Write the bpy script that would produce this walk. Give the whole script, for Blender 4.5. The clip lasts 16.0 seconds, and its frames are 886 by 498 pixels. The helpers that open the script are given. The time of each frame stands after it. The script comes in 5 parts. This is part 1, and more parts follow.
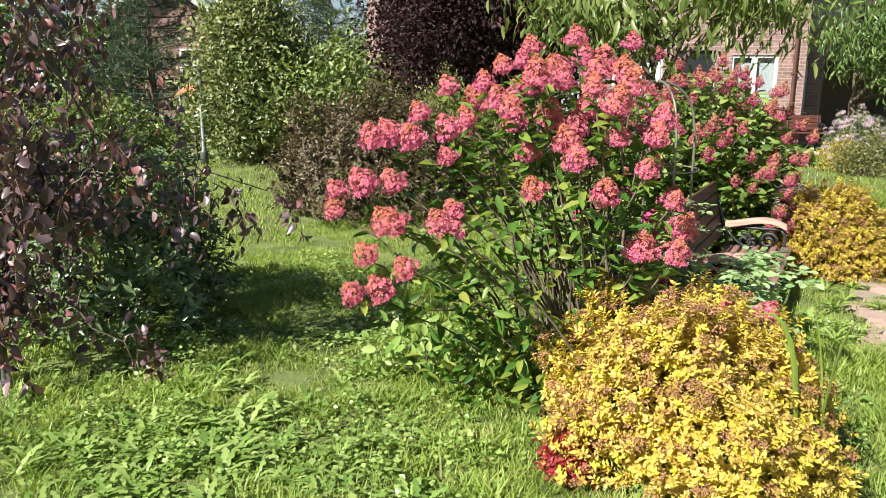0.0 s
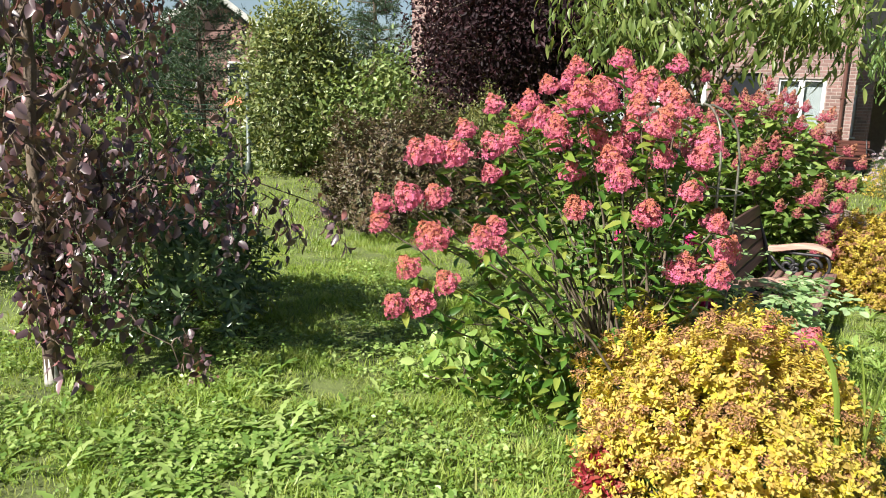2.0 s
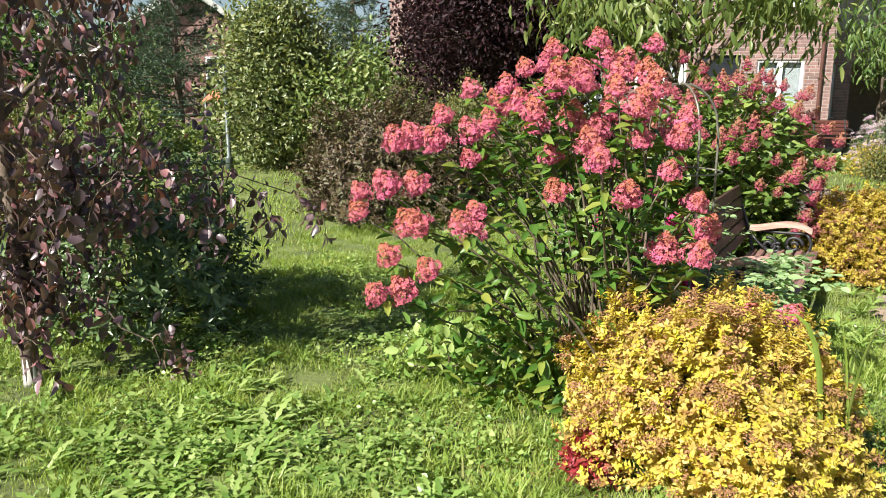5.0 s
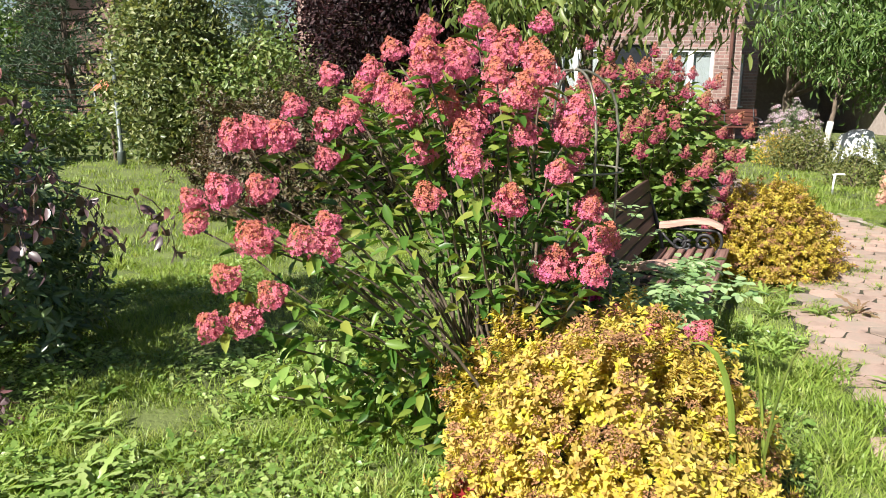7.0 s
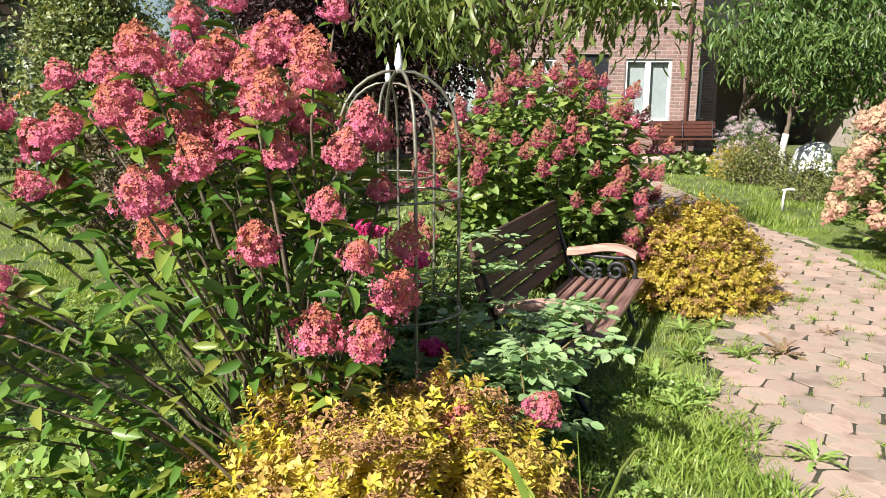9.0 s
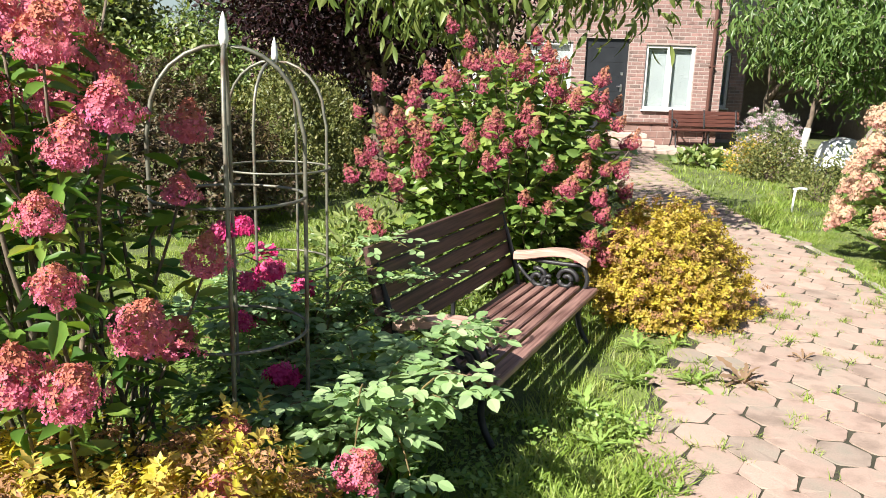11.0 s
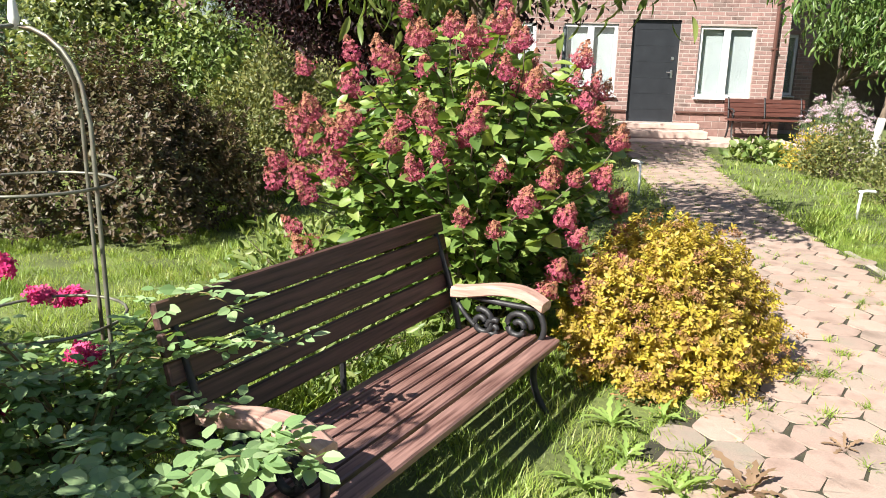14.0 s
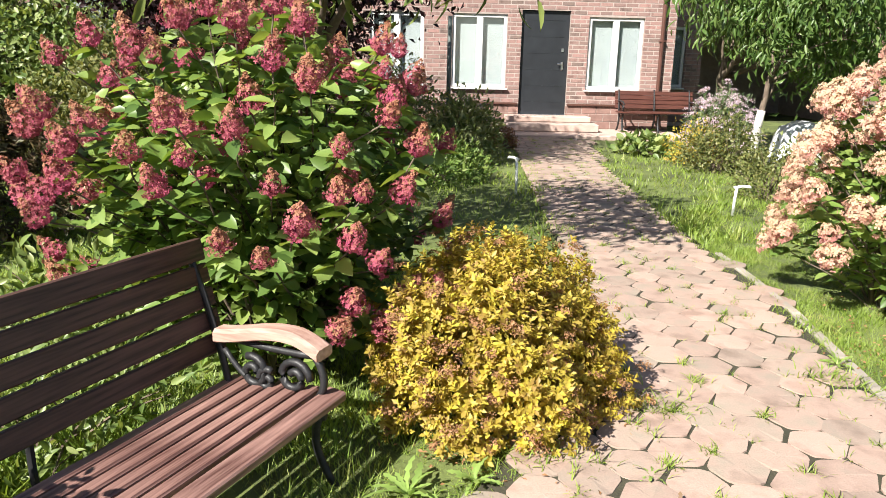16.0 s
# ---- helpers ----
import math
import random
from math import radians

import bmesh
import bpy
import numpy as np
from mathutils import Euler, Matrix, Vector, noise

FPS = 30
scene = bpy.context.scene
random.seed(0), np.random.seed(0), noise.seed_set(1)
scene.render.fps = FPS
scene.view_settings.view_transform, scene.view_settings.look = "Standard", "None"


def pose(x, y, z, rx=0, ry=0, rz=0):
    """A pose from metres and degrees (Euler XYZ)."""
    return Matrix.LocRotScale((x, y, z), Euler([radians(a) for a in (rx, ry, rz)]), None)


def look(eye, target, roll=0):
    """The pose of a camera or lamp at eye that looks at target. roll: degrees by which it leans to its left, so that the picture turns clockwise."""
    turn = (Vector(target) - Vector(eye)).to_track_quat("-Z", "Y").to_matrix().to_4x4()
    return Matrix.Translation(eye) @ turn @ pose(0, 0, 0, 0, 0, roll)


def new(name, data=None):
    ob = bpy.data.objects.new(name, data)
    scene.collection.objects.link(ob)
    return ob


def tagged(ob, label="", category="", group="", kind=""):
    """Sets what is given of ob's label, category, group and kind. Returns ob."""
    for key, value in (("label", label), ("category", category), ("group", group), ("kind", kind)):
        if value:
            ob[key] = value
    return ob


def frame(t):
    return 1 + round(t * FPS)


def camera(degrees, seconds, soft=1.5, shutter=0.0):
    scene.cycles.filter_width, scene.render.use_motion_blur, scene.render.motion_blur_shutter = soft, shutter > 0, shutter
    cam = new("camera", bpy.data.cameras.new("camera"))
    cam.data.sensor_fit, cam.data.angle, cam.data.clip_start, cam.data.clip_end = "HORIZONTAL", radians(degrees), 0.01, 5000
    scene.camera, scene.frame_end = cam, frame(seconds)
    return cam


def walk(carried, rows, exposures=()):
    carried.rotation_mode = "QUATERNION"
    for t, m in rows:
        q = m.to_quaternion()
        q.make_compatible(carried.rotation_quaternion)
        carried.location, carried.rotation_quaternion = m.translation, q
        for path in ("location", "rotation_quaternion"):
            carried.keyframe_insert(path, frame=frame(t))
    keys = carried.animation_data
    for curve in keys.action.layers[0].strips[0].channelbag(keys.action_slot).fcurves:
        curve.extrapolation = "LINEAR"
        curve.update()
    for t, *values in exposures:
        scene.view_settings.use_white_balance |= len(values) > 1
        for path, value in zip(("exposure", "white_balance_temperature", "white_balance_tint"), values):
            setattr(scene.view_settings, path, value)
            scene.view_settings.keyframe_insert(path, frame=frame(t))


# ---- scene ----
cam = camera(61.4, 16.0, 0.9)
METRES, EYE, TILT, LEAN, TURN = 4.95, 1.606, 1.5, 0.0, 28.7
ROWS = [
    (0.0, 0.0, 0.0, 0.0, 0.05, -13.93, -0.21),
    (0.5, 0.0058, -0.0026, 0.0001, -0.1, -13.44, -0.53),
    (1.0, 0.0038, -0.0081, 0.0005, 0.65, -13.03, -0.86),
    (1.5, -0.0024, -0.0118, 0.001, 1.98, -12.8, -1.16),
    (2.0, -0.005, -0.0117, 0.0018, 3.17, -12.76, -1.3),
    (2.5, -0.0042, -0.0099, 0.0014, 3.75, -12.86, -1.12),
    (3.0, -0.0049, -0.0121, 0.0013, 3.55, -12.93, -0.75),
    (3.5, -0.003, -0.015, -0.0006, 2.74, -12.82, -0.24),
    (6.0, 0.0089, 0.0239, -0.0043, -0.21, -14.16, -0.41),
    (6.5, 0.0209, 0.0803, -0.0043, -2.83, -14.09, -0.42),
    (7.0, 0.0532, 0.1055, -0.0086, -4.01, -14.19, -0.15),
    (7.5, 0.104, 0.1247, -0.0093, -4.89, -14.33, 0.13),
    (8.0, 0.1371, 0.1583, -0.0184, -5.71, -14.01, 0.15),
    (8.5, 0.1611, 0.2126, -0.0152, -5.9, -13.53, 0.01),
    (9.0, 0.1997, 0.2378, -0.017, -5.62, -13.35, -0.36),
    (9.5, 0.2463, 0.2532, -0.0146, -5.29, -13.62, -0.84),
    (12.0, 0.3778, 0.4077, -0.0204, -0.95, -15.23, -1.77),
    (12.5, 0.3988, 0.4602, -0.0261, -0.21, -15.31, -1.61),
    (13.0, 0.4158, 0.4986, -0.0284, 0.74, -15.51, -1.42),
    (13.5, 0.4532, 0.5275, -0.0288, 1.76, -15.55, -1.21),
    (14.0, 0.4792, 0.5507, -0.0306, 2.05, -15.62, -1.12),
    (14.5, 0.4941, 0.5962, -0.0364, 1.55, -15.74, -0.96),
    (15.0, 0.5136, 0.6344, -0.0378, -0.03, -15.87, -0.84),
    (15.5, 0.5528, 0.6619, -0.0402, -2.16, -16.14, -0.66),
    (16.0, 0.5926, 0.6822, -0.0366, -4.39, -16.02, -1.43),
]
walk(cam, [(t, pose(0, 0, EYE, TILT, LEAN, TURN) @ pose(METRES * x, METRES * y, METRES * z, 90 + pitch, roll, yaw)) for t, x, y, z, yaw, pitch, roll in ROWS], [(0.0, 1.33), (6.0, 1.32), (9.0, 1.24), (12.0, 1.56), (14.0, 1.54), (16.0, 1.46)])

# ---- light ----
SUN_FROM = Vector((-0.27, -0.96, 0.84)).normalized()
world = bpy.data.worlds.new("sky")
scene.world = world
world.use_nodes = True
wn = world.node_tree.nodes
sky = wn.new("ShaderNodeTexSky")
sky.sky_type, sky.sun_disc = "NISHITA", False
sky.sun_elevation = math.asin(SUN_FROM.z)
sky.sun_rotation = math.atan2(SUN_FROM.x, SUN_FROM.y)
world.node_tree.links.new(sky.outputs["Color"], wn["Background"].inputs["Color"])
wn["Background"].inputs["Strength"].default_value = 0.044
sun = new("sun", bpy.data.lights.new("sun", "SUN"))
sun.data.energy, sun.data.angle, sun.data.color = 5.0, radians(0.53), (1.0, 0.95, 0.86)
sun.matrix_world = look(SUN_FROM * 40, (0, 0, 0))

rng = np.random.default_rng(7)


# ---- materials ----
def nodes_of(name):
    m = bpy.data.materials.new(name)
    m.use_nodes = True
    nt = m.node_tree
    return m, nt, nt.nodes["Principled BSDF"]


def ramp(nt, colours):
    r = nt.nodes.new("ShaderNodeValToRGB")
    el = r.color_ramp.elements
    while len(el) < len(colours):
        el.new(0.5)
    for i, c in enumerate(colours):
        el[i].position = i / (len(colours) - 1)
        el[i].color = (*c, 1)
    return r


def noise_tex(nt, scale, detail=3.0, coord="Position"):
    tc = nt.nodes.new("ShaderNodeNewGeometry")
    n = nt.nodes.new("ShaderNodeTexNoise")
    n.inputs["Scale"].default_value, n.inputs["Detail"].default_value = scale, detail
    nt.links.new(tc.outputs[coord], n.inputs["Vector"])
    return n


def mixed(nt, kind, fac, a, b):
    m = nt.nodes.new("ShaderNodeMix")
    m.data_type, m.blend_type = "RGBA", kind
    for k, v in ((0, fac), (6, a), (7, b)):
        if hasattr(v, "links"):
            nt.links.new(v, m.inputs[k])
        else:
            m.inputs[k].default_value = v if k == 0 else (*v, 1)
    return m.outputs[2]


def leaf_mat(name, colours, trans=0.4, rough=0.45, patch=1.2, sprig=0.0, spec=0.4):
    """Foliage: colour by leaf, larger drifts of tone, light passing through."""
    m, nt, p = nodes_of(name)
    g = nt.nodes.new("ShaderNodeNewGeometry")
    r = ramp(nt, colours)
    if sprig:
        # shoots of one age share a tone
        sn = noise_tex(nt, sprig, 1.0)
        sm = nt.nodes.new("ShaderNodeMapRange")
        sm.inputs["From Min"].default_value, sm.inputs["From Max"].default_value = 0.25, 0.75
        nt.links.new(sn.outputs["Fac"], sm.inputs["Value"])
        sx = nt.nodes.new("ShaderNodeMix")
        sx.inputs["Factor"].default_value = 0.55
        nt.links.new(g.outputs["Random Per Island"], sx.inputs["A"])
        nt.links.new(sm.outputs[0], sx.inputs["B"])
        nt.links.new(sx.outputs[0], r.inputs["Fac"])
    else:
        nt.links.new(g.outputs["Random Per Island"], r.inputs["Fac"])
    n = noise_tex(nt, patch, 2.0)
    dr = ramp(nt, [(0.62, 0.62, 0.62), (1.3, 1.3, 1.3)])
    nt.links.new(n.outputs["Fac"], dr.inputs["Fac"])
    col = mixed(nt, "MULTIPLY", 0.8, r.outputs["Color"], dr.outputs["Color"])
    nt.links.new(col, p.inputs["Base Color"])
    p.inputs["Roughness"].default_value = rough
    p.inputs["Specular IOR Level"].default_value = spec
    t = nt.nodes.new("ShaderNodeBsdfTranslucent")
    warm = mixed(nt, "MULTIPLY", 1.0, col, (1.25, 1.15, 0.55))
    nt.links.new(warm, t.inputs["Color"])
    mx = nt.nodes.new("ShaderNodeMixShader")
    mx.inputs["Fac"].default_value = trans
    nt.links.new(p.outputs[0], mx.inputs[1])
    nt.links.new(t.outputs[0], mx.inputs[2])
    nt.links.new(mx.outputs[0], nt.nodes["Material Output"].inputs["Surface"])
    return m


def head_mat(name, low, mid, top):
    """Hydrangea sepals: one tone where they opened last, an older rusty tone towards the tip."""
    m, nt, p = nodes_of(name)
    g = nt.nodes.new("ShaderNodeNewGeometry")
    tc = nt.nodes.new("ShaderNodeTexCoord")
    sep = nt.nodes.new("ShaderNodeSeparateXYZ")
    nt.links.new(tc.outputs["Generated"], sep.inputs[0])
    oi = nt.nodes.new("ShaderNodeObjectInfo")
    add = nt.nodes.new("ShaderNodeMath")
    add.operation = "MULTIPLY_ADD"
    nt.links.new(g.outputs["Random Per Island"], add.inputs[0])
    add.inputs[1].default_value = 0.55
    nt.links.new(sep.outputs["Z"], add.inputs[2])
    sub = nt.nodes.new("ShaderNodeMath")
    sub.operation = "MULTIPLY_ADD"
    nt.links.new(oi.outputs["Random"], sub.inputs[0])
    sub.inputs[1].default_value = 0.35
    nt.links.new(add.outputs[0], sub.inputs[2])
    mr = nt.nodes.new("ShaderNodeMapRange")
    mr.inputs["From Min"].default_value, mr.inputs["From Max"].default_value = 0.25, 1.45
    nt.links.new(sub.outputs[0], mr.inputs["Value"])
    r = ramp(nt, [low, low, mid, mid, top, top])
    nt.links.new(mr.outputs[0], r.inputs["Fac"])
    nt.links.new(r.outputs["Color"], p.inputs["Base Color"])
    p.inputs["Roughness"].default_value = 0.6
    p.inputs["Specular IOR Level"].default_value = 0.25
    t = nt.nodes.new("ShaderNodeBsdfTranslucent")
    nt.links.new(r.outputs["Color"], t.inputs["Color"])
    mx = nt.nodes.new("ShaderNodeMixShader")
    mx.inputs["Fac"].default_value = 0.3
    nt.links.new(p.outputs[0], mx.inputs[1])
    nt.links.new(t.outputs[0], mx.inputs[2])
    nt.links.new(mx.outputs[0], nt.nodes["Material Output"].inputs["Surface"])
    return m


def solid(name, colours, scale=8.0, rough=0.8, metal=0.0, bump=0.3, fine=60.0, vary=0.0, spec=0.5, dist=0.004):
    """Mineral, metal or painted surface: two scales of tone and a fine relief; vary shifts the tone piece by piece."""
    m, nt, p = nodes_of(name)
    n = noise_tex(nt, scale, 5.0)
    r = ramp(nt, colours)
    r.color_ramp.elements[0].position = 0.28
    r.color_ramp.elements[len(colours) - 1].position = 0.72
    nt.links.new(n.outputs["Fac"], r.inputs["Fac"])
    f = noise_tex(nt, fine, 4.0)
    fr = ramp(nt, [(0.75, 0.75, 0.75), (1.2, 1.2, 1.2)])
    nt.links.new(f.outputs["Fac"], fr.inputs["Fac"])
    col = mixed(nt, "MULTIPLY", 0.7, r.outputs["Color"], fr.outputs["Color"])
    if vary:
        oi = nt.nodes.new("ShaderNodeObjectInfo")
        g = nt.nodes.new("ShaderNodeNewGeometry")
        s = nt.nodes.new("ShaderNodeMath")
        s.operation = "ADD"
        nt.links.new(oi.outputs["Random"], s.inputs[0])
        nt.links.new(g.outputs["Random Per Island"], s.inputs[1])
        fr2 = nt.nodes.new("ShaderNodeMath")
        fr2.operation = "FRACT"
        nt.links.new(s.outputs[0], fr2.inputs[0])
        vr = ramp(nt, [(1 - vary, 1 - vary * 0.7, 1 - vary * 0.8), (1, 0.97, 0.95), (0.97, 1, 0.97), (1 + vary, 1 + vary * 0.7, 1 + vary * 0.6)])
        nt.links.new(fr2.outputs[0], vr.inputs["Fac"])
        col = mixed(nt, "MULTIPLY", 1.0, col, vr.outputs["Color"])
    nt.links.new(col, p.inputs["Base Color"])
    p.inputs["Roughness"].default_value, p.inputs["Metallic"].default_value = rough, metal
    p.inputs["Specular IOR Level"].default_value = spec
    b = nt.nodes.new("ShaderNodeBump")
    b.inputs["Strength"].default_value, b.inputs["Distance"].default_value = bump, dist
    nt.links.new(f.outputs["Fac"], b.inputs["Height"])
    nt.links.new(b.outputs[0], p.inputs["Normal"])
    return m


def wood_mat(name, dark, light, rough=0.55, stretch=(40.0, 2.0, 40.0)):
    """Stained boards with long grain, worn pale in streaks."""
    m, nt, p = nodes_of(name)
    tc = nt.nodes.new("ShaderNodeTexCoord")
    mp = nt.nodes.new("ShaderNodeMapping")
    mp.inputs["Scale"].default_value = stretch
    nt.links.new(tc.outputs["Object"], mp.inputs["Vector"])
    n = nt.nodes.new("ShaderNodeTexNoise")
    n.inputs["Scale"].default_value, n.inputs["Detail"].default_value = 1.6, 6.0
    nt.links.new(mp.outputs[0], n.inputs["Vector"])
    r = ramp(nt, [dark, tuple((a + b) / 2 for a, b in zip(dark, light)), light])
    r.color_ramp.elements[0].position, r.color_ramp.elements[2].position = 0.33, 0.72
    nt.links.new(n.outputs["Fac"], r.inputs["Fac"])
    w = noise_tex(nt, 5.0, 4.0)
    wr = ramp(nt, [(0.7, 0.7, 0.7), (1.25, 1.2, 1.15)])
    nt.links.new(w.outputs["Fac"], wr.inputs["Fac"])
    nt.links.new(mixed(nt, "MULTIPLY", 0.8, r.outputs["Color"], wr.outputs["Color"]), p.inputs["Base Color"])
    p.inputs["Roughness"].default_value = rough
    b = nt.nodes.new("ShaderNodeBump")
    b.inputs["Strength"].default_value, b.inputs["Distance"].default_value = 0.5, 0.003
    nt.links.new(n.outputs["Fac"], b.inputs["Height"])
    nt.links.new(b.outputs[0], p.inputs["Normal"])
    return m


M_GROUND = solid("lawn thatch", [(0.05, 0.058, 0.02), (0.09, 0.115, 0.03), (0.15, 0.19, 0.05)], 1.6, 0.95, 0, 0.6, 30, dist=0.02)
M_SAND = solid("sandy bed under stones", [(0.022, 0.022, 0.012), (0.055, 0.05, 0.03)], 9, 0.95, 0, 0.6, 80, dist=0.01)
M_STONE = solid("cast paving stone", [(0.22, 0.158, 0.13), (0.335, 0.245, 0.207), (0.28, 0.235, 0.195)], 7, 0.85, 0, 0.4, 120, vary=0.2)
M_KERB = solid("pale kerb concrete", [(0.24, 0.21, 0.18), (0.34, 0.30, 0.26)], 5, 0.9, 0, 0.4, 90)
M_GRASS = leaf_mat("lawn grass", [(0.11, 0.18, 0.028), (0.20, 0.30, 0.05), (0.30, 0.39, 0.085), (0.45, 0.43, 0.19)], 0.45, 0.42, 1.4, 5.0)
M_WEED = leaf_mat("broad weed leaves", [(0.12, 0.22, 0.045), (0.24, 0.36, 0.09), (0.38, 0.48, 0.17)], 0.4, 0.35)
M_DRYWEED = leaf_mat("dry weed leaves", [(0.12, 0.075, 0.045), (0.21, 0.13, 0.085), (0.20, 0.17, 0.07)], 0.2, 0.7)
M_HYD_LEAF = leaf_mat("hydrangea leaves", [(0.045, 0.115, 0.02), (0.085, 0.18, 0.03), (0.14, 0.25, 0.045), (0.27, 0.30, 0.06)], 0.4, 0.38)
M_HYD2_LEAF = leaf_mat("broad hydrangea leaves", [(0.07, 0.13, 0.03), (0.15, 0.24, 0.055), (0.28, 0.36, 0.10)], 0.4, 0.4)
M_PINK = head_mat("pink sepals", (0.60, 0.15, 0.29), (0.59, 0.165, 0.22), (0.46, 0.165, 0.105))
M_CRIMSON = head_mat("crimson sepals", (0.40, 0.075, 0.15), (0.41, 0.11, 0.14), (0.38, 0.185, 0.11))
M_PEACH = head_mat("peach sepals", (0.58, 0.28, 0.26), (0.62, 0.38, 0.29), (0.58, 0.42, 0.28))
M_MAGENTA = head_mat("magenta petals", (0.48, 0.015, 0.12), (0.60, 0.04, 0.19), (0.64, 0.10, 0.24))
M_YELLOW = leaf_mat("golden spirea leaves", [(0.27, 0.145, 0.055), (0.38, 0.24, 0.07), (0.49, 0.37, 0.10), (0.55, 0.44, 0.10), (0.56, 0.48, 0.07), (0.64, 0.58, 0.05), (0.36, 0.42, 0.05)], 0.35, 0.5, 2.5, 14.0)
M_YELLOW2 = leaf_mat("olive gold spirea leaves", [(0.24, 0.13, 0.06), (0.31, 0.21, 0.05), (0.42, 0.33, 0.06), (0.54, 0.45, 0.06), (0.36, 0.36, 0.05)], 0.35, 0.5, 2.5, 14.0)
M_BROWNBLOOM = leaf_mat("dry spirea blooms", [(0.17, 0.085, 0.04), (0.29, 0.155, 0.07), (0.42, 0.23, 0.125)], 0.15, 0.8)
M_PLUM = leaf_mat("purple apple leaves", [(0.035, 0.02, 0.025), (0.08, 0.05, 0.058), (0.17, 0.115, 0.13), (0.27, 0.11, 0.11)], 0.22, 0.36, 1.2, 0.0, 0.6)
M_DARKPLUM = leaf_mat("black-purple leaves", [(0.010, 0.005, 0.007), (0.022, 0.010, 0.013), (0.045, 0.016, 0.02)], 0.25, 0.55, 1.2, 0.0, 0.2)
M_DARKGREEN = leaf_mat("dark evergreen leaves", [(0.06, 0.105, 0.04), (0.11, 0.175, 0.07), (0.19, 0.26, 0.12)], 0.2, 0.3, 1.2, 0.0, 0.6)
M_BARBERRY = leaf_mat("brown barberry leaves", [(0.045, 0.032, 0.018), (0.08, 0.05, 0.028), (0.105, 0.08, 0.036), (0.09, 0.10, 0.045)], 0.18, 0.5)
M_OLIVE = leaf_mat("olive shrub leaves", [(0.075, 0.09, 0.028), (0.14, 0.165, 0.05), (0.23, 0.22, 0.08)], 0.3, 0.45)
M_REDLEAF = leaf_mat("red barberry leaves", [(0.22, 0.015, 0.025), (0.32, 0.035, 0.045), (0.28, 0.07, 0.05)], 0.3, 0.5)
M_RUSTLEAF = leaf_mat("rusty barberry leaves", [(0.16, 0.06, 0.04), (0.24, 0.11, 0.07), (0.20, 0.15, 0.06)], 0.3, 0.5)
M_PEAR = leaf_mat("garden tree leaves", [(0.08, 0.12, 0.04), (0.16, 0.20, 0.07), (0.30, 0.32, 0.15)], 0.35, 0.35, 1.2, 0.0, 0.5)
M_VINE = leaf_mat("light vine leaves", [(0.10, 0.16, 0.045), (0.17, 0.24, 0.07), (0.29, 0.34, 0.13)], 0.35, 0.4)
M_PEACHLEAF = leaf_mat("long fruit tree leaves", [(0.08, 0.125, 0.03), (0.14, 0.20, 0.05), (0.24, 0.28, 0.09)], 0.4, 0.4)
M_FRUITDARK = leaf_mat("deep fruit tree leaves", [(0.05, 0.10, 0.025), (0.09, 0.16, 0.035), (0.16, 0.23, 0.07)], 0.35, 0.4)
M_NEEDLE = leaf_mat("pine needles", [(0.025, 0.055, 0.03), (0.05, 0.09, 0.05), (0.09, 0.13, 0.08)], 0.2, 0.5)
M_ROSELEAF = leaf_mat("pale rose leaves", [(0.18, 0.30, 0.12), (0.27, 0.40, 0.18), (0.36, 0.48, 0.25)], 0.35, 0.35)
M_ASTER = leaf_mat("lilac aster petals", [(0.46, 0.34, 0.47), (0.56, 0.44, 0.56), (0.66, 0.57, 0.64)], 0.3, 0.6)
M_BARK = solid("grey brown bark", [(0.07, 0.05, 0.035), (0.16, 0.12, 0.09)], 14, 0.9, 0, 0.8, 60, dist=0.008)
M_STEM = solid("hydrangea canes", [(0.06, 0.045, 0.03), (0.16, 0.125, 0.09)], 18, 0.85, 0, 0.5, 70)
M_CANE = solid("reddish cane", [(0.12, 0.08, 0.035), (0.18, 0.15, 0.05)], 12, 0.7, 0, 0.3, 60)
M_LIME = solid("whitewashed bark", [(0.30, 0.28, 0.25), (0.58, 0.56, 0.52)], 9, 0.9, 0, 0.7, 50, dist=0.006)
M_BRICK = solid("brown red clinker", [(0.155, 0.092, 0.085), (0.25, 0.155, 0.142), (0.21, 0.138, 0.13)], 9, 0.85, 0, 0.4, 90, vary=0.32)
M_MORTAR = solid("grey pink mortar", [(0.28, 0.23, 0.21), (0.38, 0.32, 0.29)], 10, 0.95, 0, 0.4, 120)
M_PLINTH = solid("plinth block", [(0.17, 0.10, 0.088), (0.26, 0.16, 0.14)], 7, 0.85, 0, 0.4, 80, vary=0.2)
M_STEP = solid("pink concrete steps", [(0.40, 0.29, 0.25), (0.50, 0.38, 0.33)], 4, 0.9, 0, 0.35, 90)
M_PVC = solid("white window plastic", [(0.60, 0.61, 0.62), (0.70, 0.70, 0.70)], 3, 0.35, 0, 0.05, 60)
M_BLIND = solid("pale roller blind", [(0.40, 0.435, 0.44), (0.46, 0.49, 0.49)], 3, 0.8, 0, 0.1, 200)
M_DOOR = solid("anthracite door steel", [(0.009, 0.011, 0.015), (0.016, 0.019, 0.024)], 5, 0.5, 0.0, 0.1, 150)
M_CHROME = solid("brushed chrome", [(0.55, 0.58, 0.60), (0.68, 0.70, 0.72)], 30, 0.3, 1.0, 0.05, 100)
M_PIPE = solid("brown painted downpipe", [(0.07, 0.03, 0.022), (0.10, 0.045, 0.035)], 5, 0.45, 0, 0.1, 60)
M_ROOF = solid("grey roof sheet", [(0.13, 0.13, 0.13), (0.22, 0.21, 0.20)], 4, 0.6, 0, 0.2, 40)
